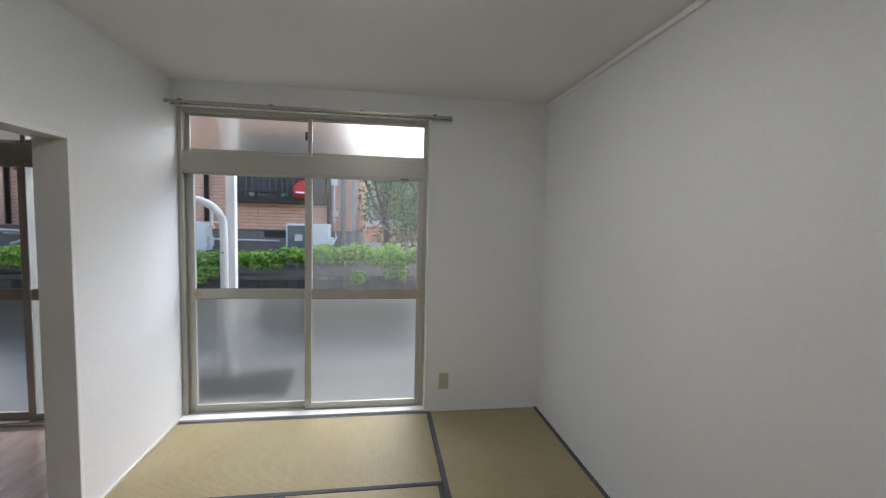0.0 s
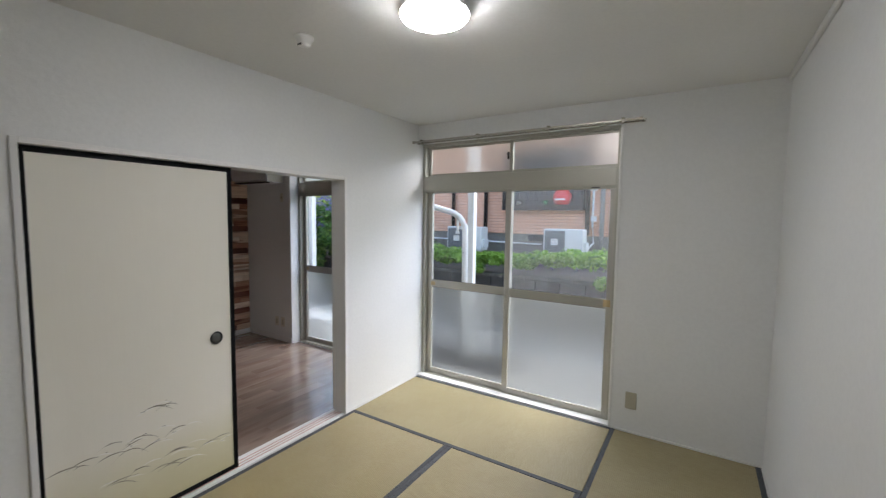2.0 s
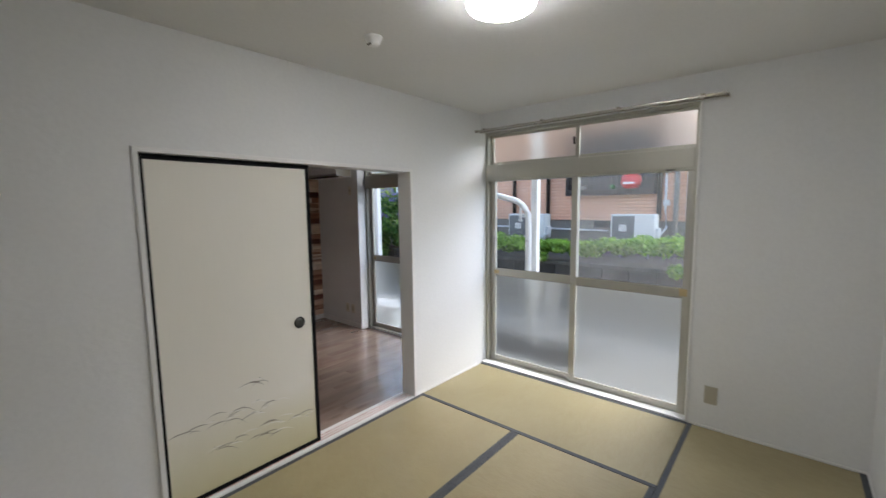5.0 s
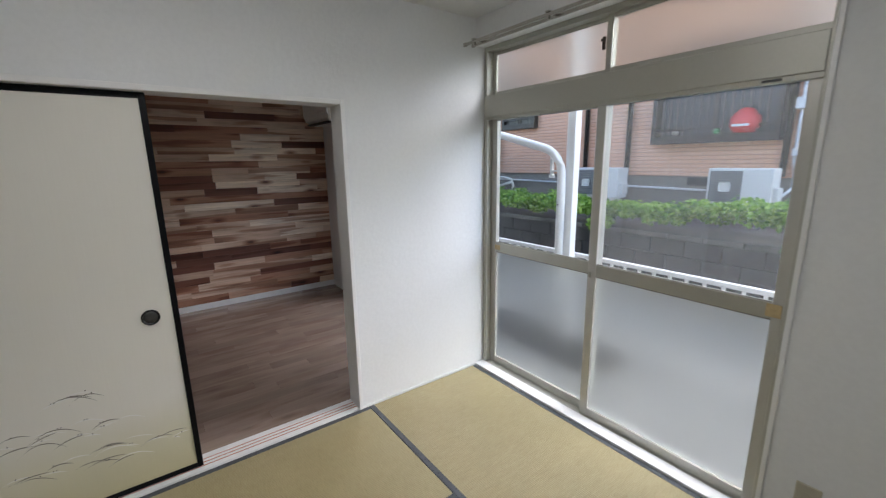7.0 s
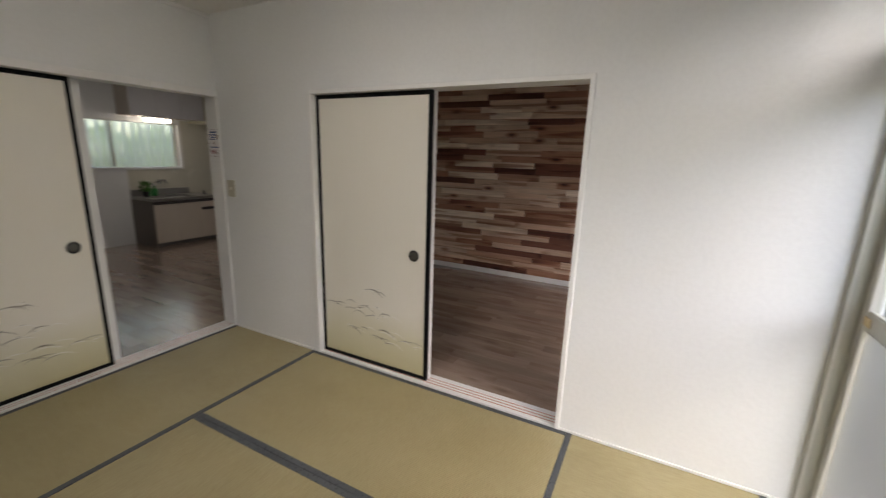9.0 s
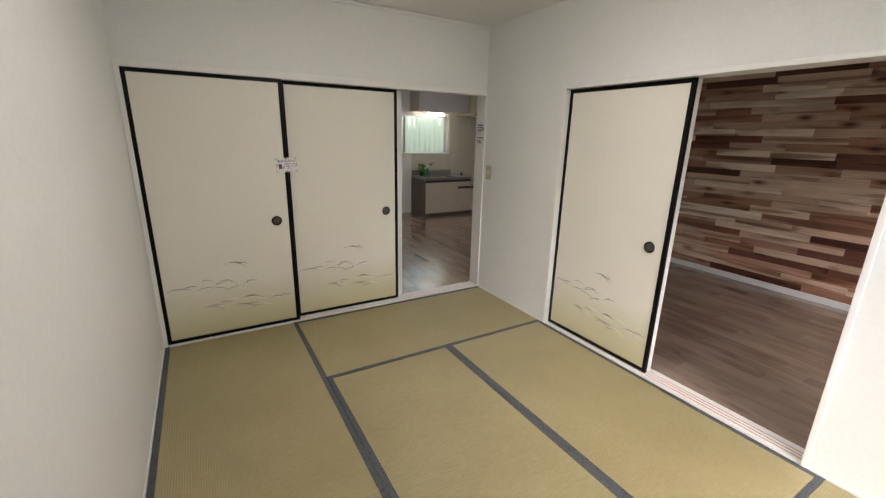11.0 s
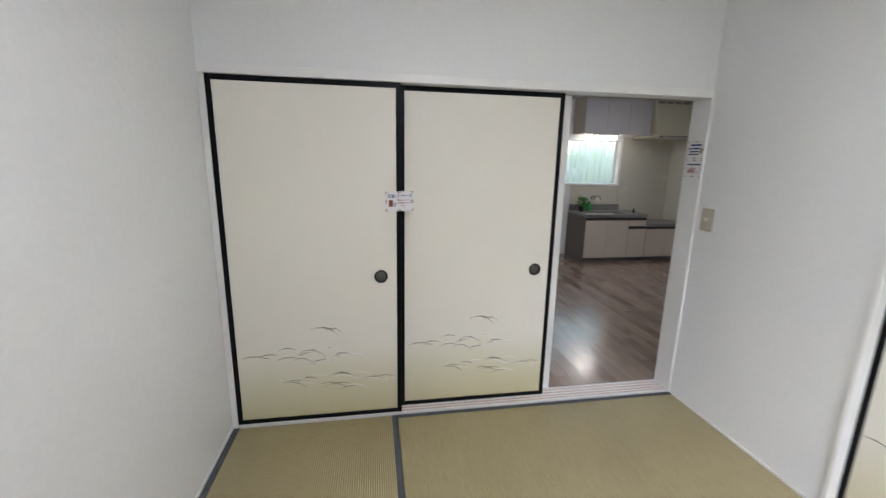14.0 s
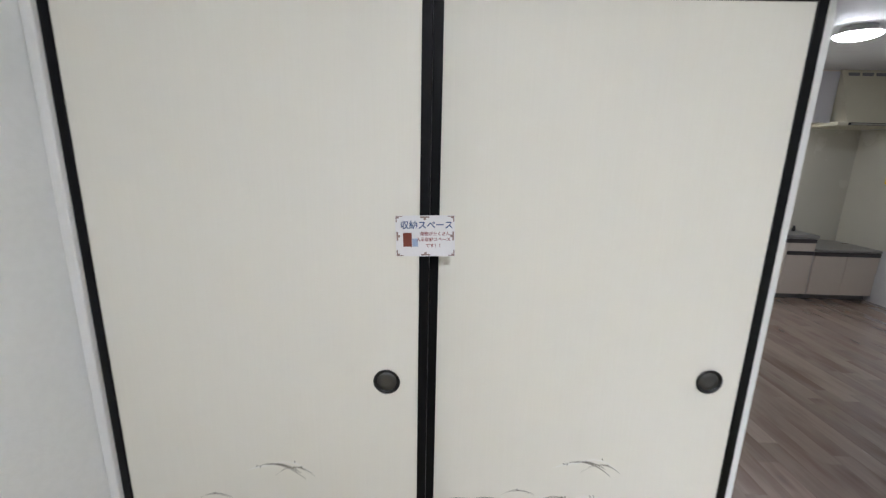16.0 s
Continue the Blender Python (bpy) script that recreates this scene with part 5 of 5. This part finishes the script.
spots = [(rng.uniform(-6.4, -4.15), WALL_Y + rng.uniform(-0.35, 0.9), UZ + rng.uniform(0.05, 1.10), 0.30, 0.30, 0.30) for _ in range(34)]
spots += [(rng.uniform(-6.2, -4.0), WALL_Y - rng.uniform(0.05, 0.2), rng.uniform(0.0, UZ + 0.2), 0.16, 0.10, 0.30) for _ in range(14)]
shrub("hydrangea_bush", spots, 13000, 0.085, HYDR, 11, "dark green hydrangea bush with blue flower heads", "bush", 0.2)
heads = bmesh.new()
for i in range(30):
    hx, hy, hz = rng.uniform(-6.2, -3.95), WALL_Y + rng.uniform(-0.5, 0.1), UZ + rng.uniform(0.7, 1.42)
    for j in range(44):
        d = Vector((rng.gauss(0, 1), rng.gauss(0, 1), abs(rng.gauss(0, 1)))).normalized()
        leaf(heads, Vector((hx, hy, hz)) + Vector((d.x * 0.125, d.y * 0.125, d.z * 0.07)), 0.042, rng)
me = bpy.data.meshes.new("hydrangea_flowers")
heads.to_mesh(me)
heads.free()
me.materials.append(PETAL)
tagged(new("hydrangea_flowers", me), "blue and violet hydrangea flower heads on the bush", "flowers", kind="stuff")
spots = [(rng.uniform(-12.4, -9.6), rng.uniform(10.6, 11.4), UZ + rng.uniform(0.2, 2.3), 0.6, 0.5, 0.45) for _ in range(26)]
shrub("lime_bush", spots, 6500, 0.13, LIME, 12, "yellow-green bush behind the hydrangeas", "bush")


def tree(name, x, y, h, spread, seed, leaves, size, label):
    """A tapered trunk with limbs and a loose crown of leaves."""
    rng = random.Random(seed)
    t = thing(name, (x, y, UZ), label, "tree", "garden trees")
    b = bmesh.new()
    n = 7
    tube(b, [(x + 0.06 * math.sin(i), y + 0.05 * math.cos(2 * i), UZ - 0.03 + h * 0.75 * i / (n - 1)) for i in range(n)], 0.07, 9)
    for i in range(6):
        a, zz = rng.uniform(0, 6.3), UZ + h * rng.uniform(0.3, 0.65)
        tube(b, [(x, y, zz), (x + spread * 0.4 * math.cos(a), y + spread * 0.4 * math.sin(a), zz + 0.35), (x + spread * 0.75 * math.cos(a), y + spread * 0.75 * math.sin(a), zz + 0.9)], 0.028, 7)
    part("trunk", b, TRUNK, t, "brown trunk and limbs")
    b = bmesh.new()
    blobs = [(x + rng.gauss(0, spread * 0.5), y + rng.gauss(0, spread * 0.5), UZ + h * rng.uniform(0.22, 1.0), rng.uniform(0.25, 0.55)) for _ in range(26)]
    for i in range(leaves):
        cx, cy, cz, r = blobs[rng.randrange(len(blobs))]
        d = Vector((rng.gauss(0, 1), rng.gauss(0, 1), rng.gauss(0, 0.8))) * r * 0.55
        leaf(b, Vector((cx, cy, cz)) + d, size, rng, 0.2)
    part("crown", b, TREELEAF, t, "green leafy crown")


tree("garden_tree", 1.45, 9.8, 2.2, 0.6, 21, 2600, 0.085, "slender dark green garden tree beside the house")
tree("garden_tree", 2.5, 11.8, 2.3, 1.0, 22, 5200, 0.12, "leafy green garden tree")
tree("garden_tree", 4.1, 10.4, 2.5, 1.2, 23, 5200, 0.12, "leafy green garden tree")
tree("garden_tree", -12.0, 12.8, 5.0, 1.0, 24, 6500, 0.12, "tall dark green garden tree")

panel = thing("white_fence_panel", (-6.5, 8.9, UZ - 0.03), "plain white sheet panel beside the corner of the house", "fence panel")
part("sheet", block(-6.82, -6.26, 8.87, 8.90, UZ - 0.03, 2.80, 0.004), ACWHITE, panel)
part("cap_rail", block(-6.83, -6.25, 8.86, 8.91, 2.80, 2.83, 0.004), WHITE_PAINT, panel)
for xx in (-6.82, -6.30):
    part("post", block(xx, xx + 0.04, 8.905, 8.945, UZ - 0.03, 2.82, 0.004), WHITE_PAINT, panel)


def far_house(x, y, w, d, h, wallm, label):
    o = thing("far_house", (x, y, UZ), label, "house", "far houses")
    part("wall", block(x - w / 2, x + w / 2, y - d / 2, y + d / 2, UZ - 0.1, UZ + h), wallm, o)
    b = bmesh.new()
    pts = [(x - w / 2 - 0.3, UZ + h), (x + w / 2 + 0.3, UZ + h), (x, UZ + h + w * 0.22)]
    e = [[b.verts.new((px, yy, pz)) for px, pz in pts] for yy in (y - d / 2 - 0.3, y + d / 2 + 0.3)]
    b.faces.new(e[0])
    b.faces.new(e[1][::-1])
    for i in range(3):
        b.faces.new((e[0][i], e[0][(i + 1) % 3], e[1][(i + 1) % 3], e[1][i]))
    part("roof", b, ROOF, o, "grey pitched roof")
    for zz in (0.9, 3.6):
        for xx in (-0.28, 0.28):
            wnd = part("window", block(x + xx * w - 0.7, x + xx * w + 0.7, y - d / 2 - 0.04, y - d / 2 + 0.02, UZ + zz, UZ + zz + 1.2), DARKGLASS, o)
            part("frame", block(x + xx * w - 0.76, x + xx * w + 0.76, y - d / 2 - 0.06, y - d / 2 - 0.041, UZ + zz - 0.06, UZ + zz, 0.005), WHITE_PAINT, wnd)


far_house(4.6, 26, 9, 7, 3.0, PALE_WALL, "pale two-storey house in the distance")
far_house(-24, 17, 10, 8, 5.6, PALE_WALL, "pale two-storey house in the distance")
far_house(-19.0, 17.5, 9, 6, 5.6, PALE_WALL, "white two-storey house beyond the bushes")
far_house(-17.2, 10.6, 4.4, 3.4, 5.0, CREAM_WALL, "cream rendered house beyond the bushes")
far_house(14, 22, 10, 8, 5.8, CREAM_WALL, "cream two-storey house in the distance")
structure("far_brick_wall", block(-0.5, 7, 17.0, 17.2, UZ - 0.1, 1.15), SIDING, "low salmon brick wall across the lane", "wall")
structure("kitchen_hedge_ground", block(-5, 3, -6.4, -6.2, GZ, 1.2), PLINTH, "low wall behind the house", "wall")
FENCE = leaf_material("ribbed_panel", [(0.0, (0.88, 0.86, 0.76)), (1.0, (0.93, 0.91, 0.81))], 0.6)
fence = thing("ribbed_fence", (-1.2, -5.0, GZ), "pale translucent ribbed panel fence behind the kitchen window", "fence")
for i in range(34):
    xx = -3.4 + i * 0.125
    part("ribbed_slat", block(xx, xx + 0.108, -5.02, -5.0, GZ, 2.60, 0.006), FENCE, fence)
for zz in (0.4, 2.4):
    part("fence_rail", block(-3.45, 0.86, -5.04, -5.021, zz, zz + 0.05, 0.004), GREYPIPE, fence)
shrub("back_hedge", [(x0, -6.0, z0, 0.5, 0.35, 0.4) for x0 in (-4.2, -3.4, -2.6, -1.8, -1.0, -0.2, 0.6) for z0 in (0.3, 0.9, 1.5)], 3400, 0.15, LIME, 31, "green hedge behind the kitchen window", "hedge")

# ---- pieces: blocks of the garden wall, planks of the wood wall and the floors ----
garden = structure("wall_garden", block(-12, 9, WALL_Y + 0.02, WALL_Y + 0.12, GZ, UZ - 0.01), SOIL, "dark stained concrete block wall", "wall")
bw, bh = 0.40, 0.222
rng = random.Random(17)


def piece(name, me, at, parent):
    ob = new(name, me)
    ob.location = at - base_of(parent)
    ob.parent = parent
    return ob


def piece_mesh(name, sx, sy, sz, mat, r):
    b = block(0, sx, 0, sy, 0, sz)
    if r:
        bmesh.ops.bevel(b, geom=b.edges[:], offset=r, segments=1, affect="EDGES")
    me = bpy.data.meshes.new(name)
    b.to_mesh(me)
    b.free()
    me.materials.append(mat)
    return me


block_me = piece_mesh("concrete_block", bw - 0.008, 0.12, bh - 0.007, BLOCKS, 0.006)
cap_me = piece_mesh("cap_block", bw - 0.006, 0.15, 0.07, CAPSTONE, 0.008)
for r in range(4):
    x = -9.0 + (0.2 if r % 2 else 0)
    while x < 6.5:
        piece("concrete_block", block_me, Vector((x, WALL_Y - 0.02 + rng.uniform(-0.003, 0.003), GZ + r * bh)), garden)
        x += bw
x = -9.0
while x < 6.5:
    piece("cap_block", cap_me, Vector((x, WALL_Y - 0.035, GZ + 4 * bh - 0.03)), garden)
    x += bw

# wood wall: rows of planks
lengths = (0.34, 0.50, 0.66, 0.85, 1.05)
heights = (0.070, 0.066, 0.073, 0.069, 0.067, 0.072, 0.068)
wood_me = {}
z, r = 0.062, 0
while z < CZ - 0.001:
    hgt = min(heights[r % 7], CZ - z)
    if CZ - z - hgt < 0.03:
        hgt = CZ - z
    y = ST + T
    a = round(rng.uniform(0.1, 0.6), 2)
    while y < WNY - 0.001:
        a = min(a, WNY - y)
        if WNY - y - a < 0.08:
            a = WNY - y
        key = (round(a, 3), round(hgt, 4))
        if key not in wood_me:
            wood_me[key] = piece_mesh("wood_plank", 0.012, a - 0.0012, hgt - 0.0012, PLANKS, 0.0)
        piece("wood_plank", wood_me[key], Vector((WX - 0.012, y, z)), wood_wall)
        y += a
        a = lengths[min(4, int(abs(rng.gauss(2.4, 1.3))))]
    z += hgt
    r += 1


def lay_floor(parent, x0, x1, y0, y1, width, lens, z):
    """Boards end to end along y, cut at both walls; alike boards share a mesh."""
    mes = {}
    count = round((x1 - x0) / width)
    width = (x1 - x0) / count
    for i in range(count):
        y = y0
        a = round(rng.uniform(0.2, lens[-1]), 2)
        while y < y1 - 0.001:
            a = min(a, y1 - y)
            if y1 - y - a < 0.1:
                a = y1 - y
            key = round(a, 3)
            if key not in mes:
                mes[key] = piece_mesh("floor_board", width - 0.0008, a - 0.0008, 0.008, FLOORING, 0.0)
            piece("floor_board", mes[key], Vector((x0 + i * width, y, z - 0.008)), parent)
            y += a
            a = rng.choice(lens)


lay_floor(west_floor, WX, -T - 0.011, ST + T, WNY + 0.015, 0.1035, (0.62, 0.92), 0.0)
lay_floor(kitchen_floor, KX, 0.87, KY, ST - 0.001, 0.1035, (0.62, 0.92), 0.0)
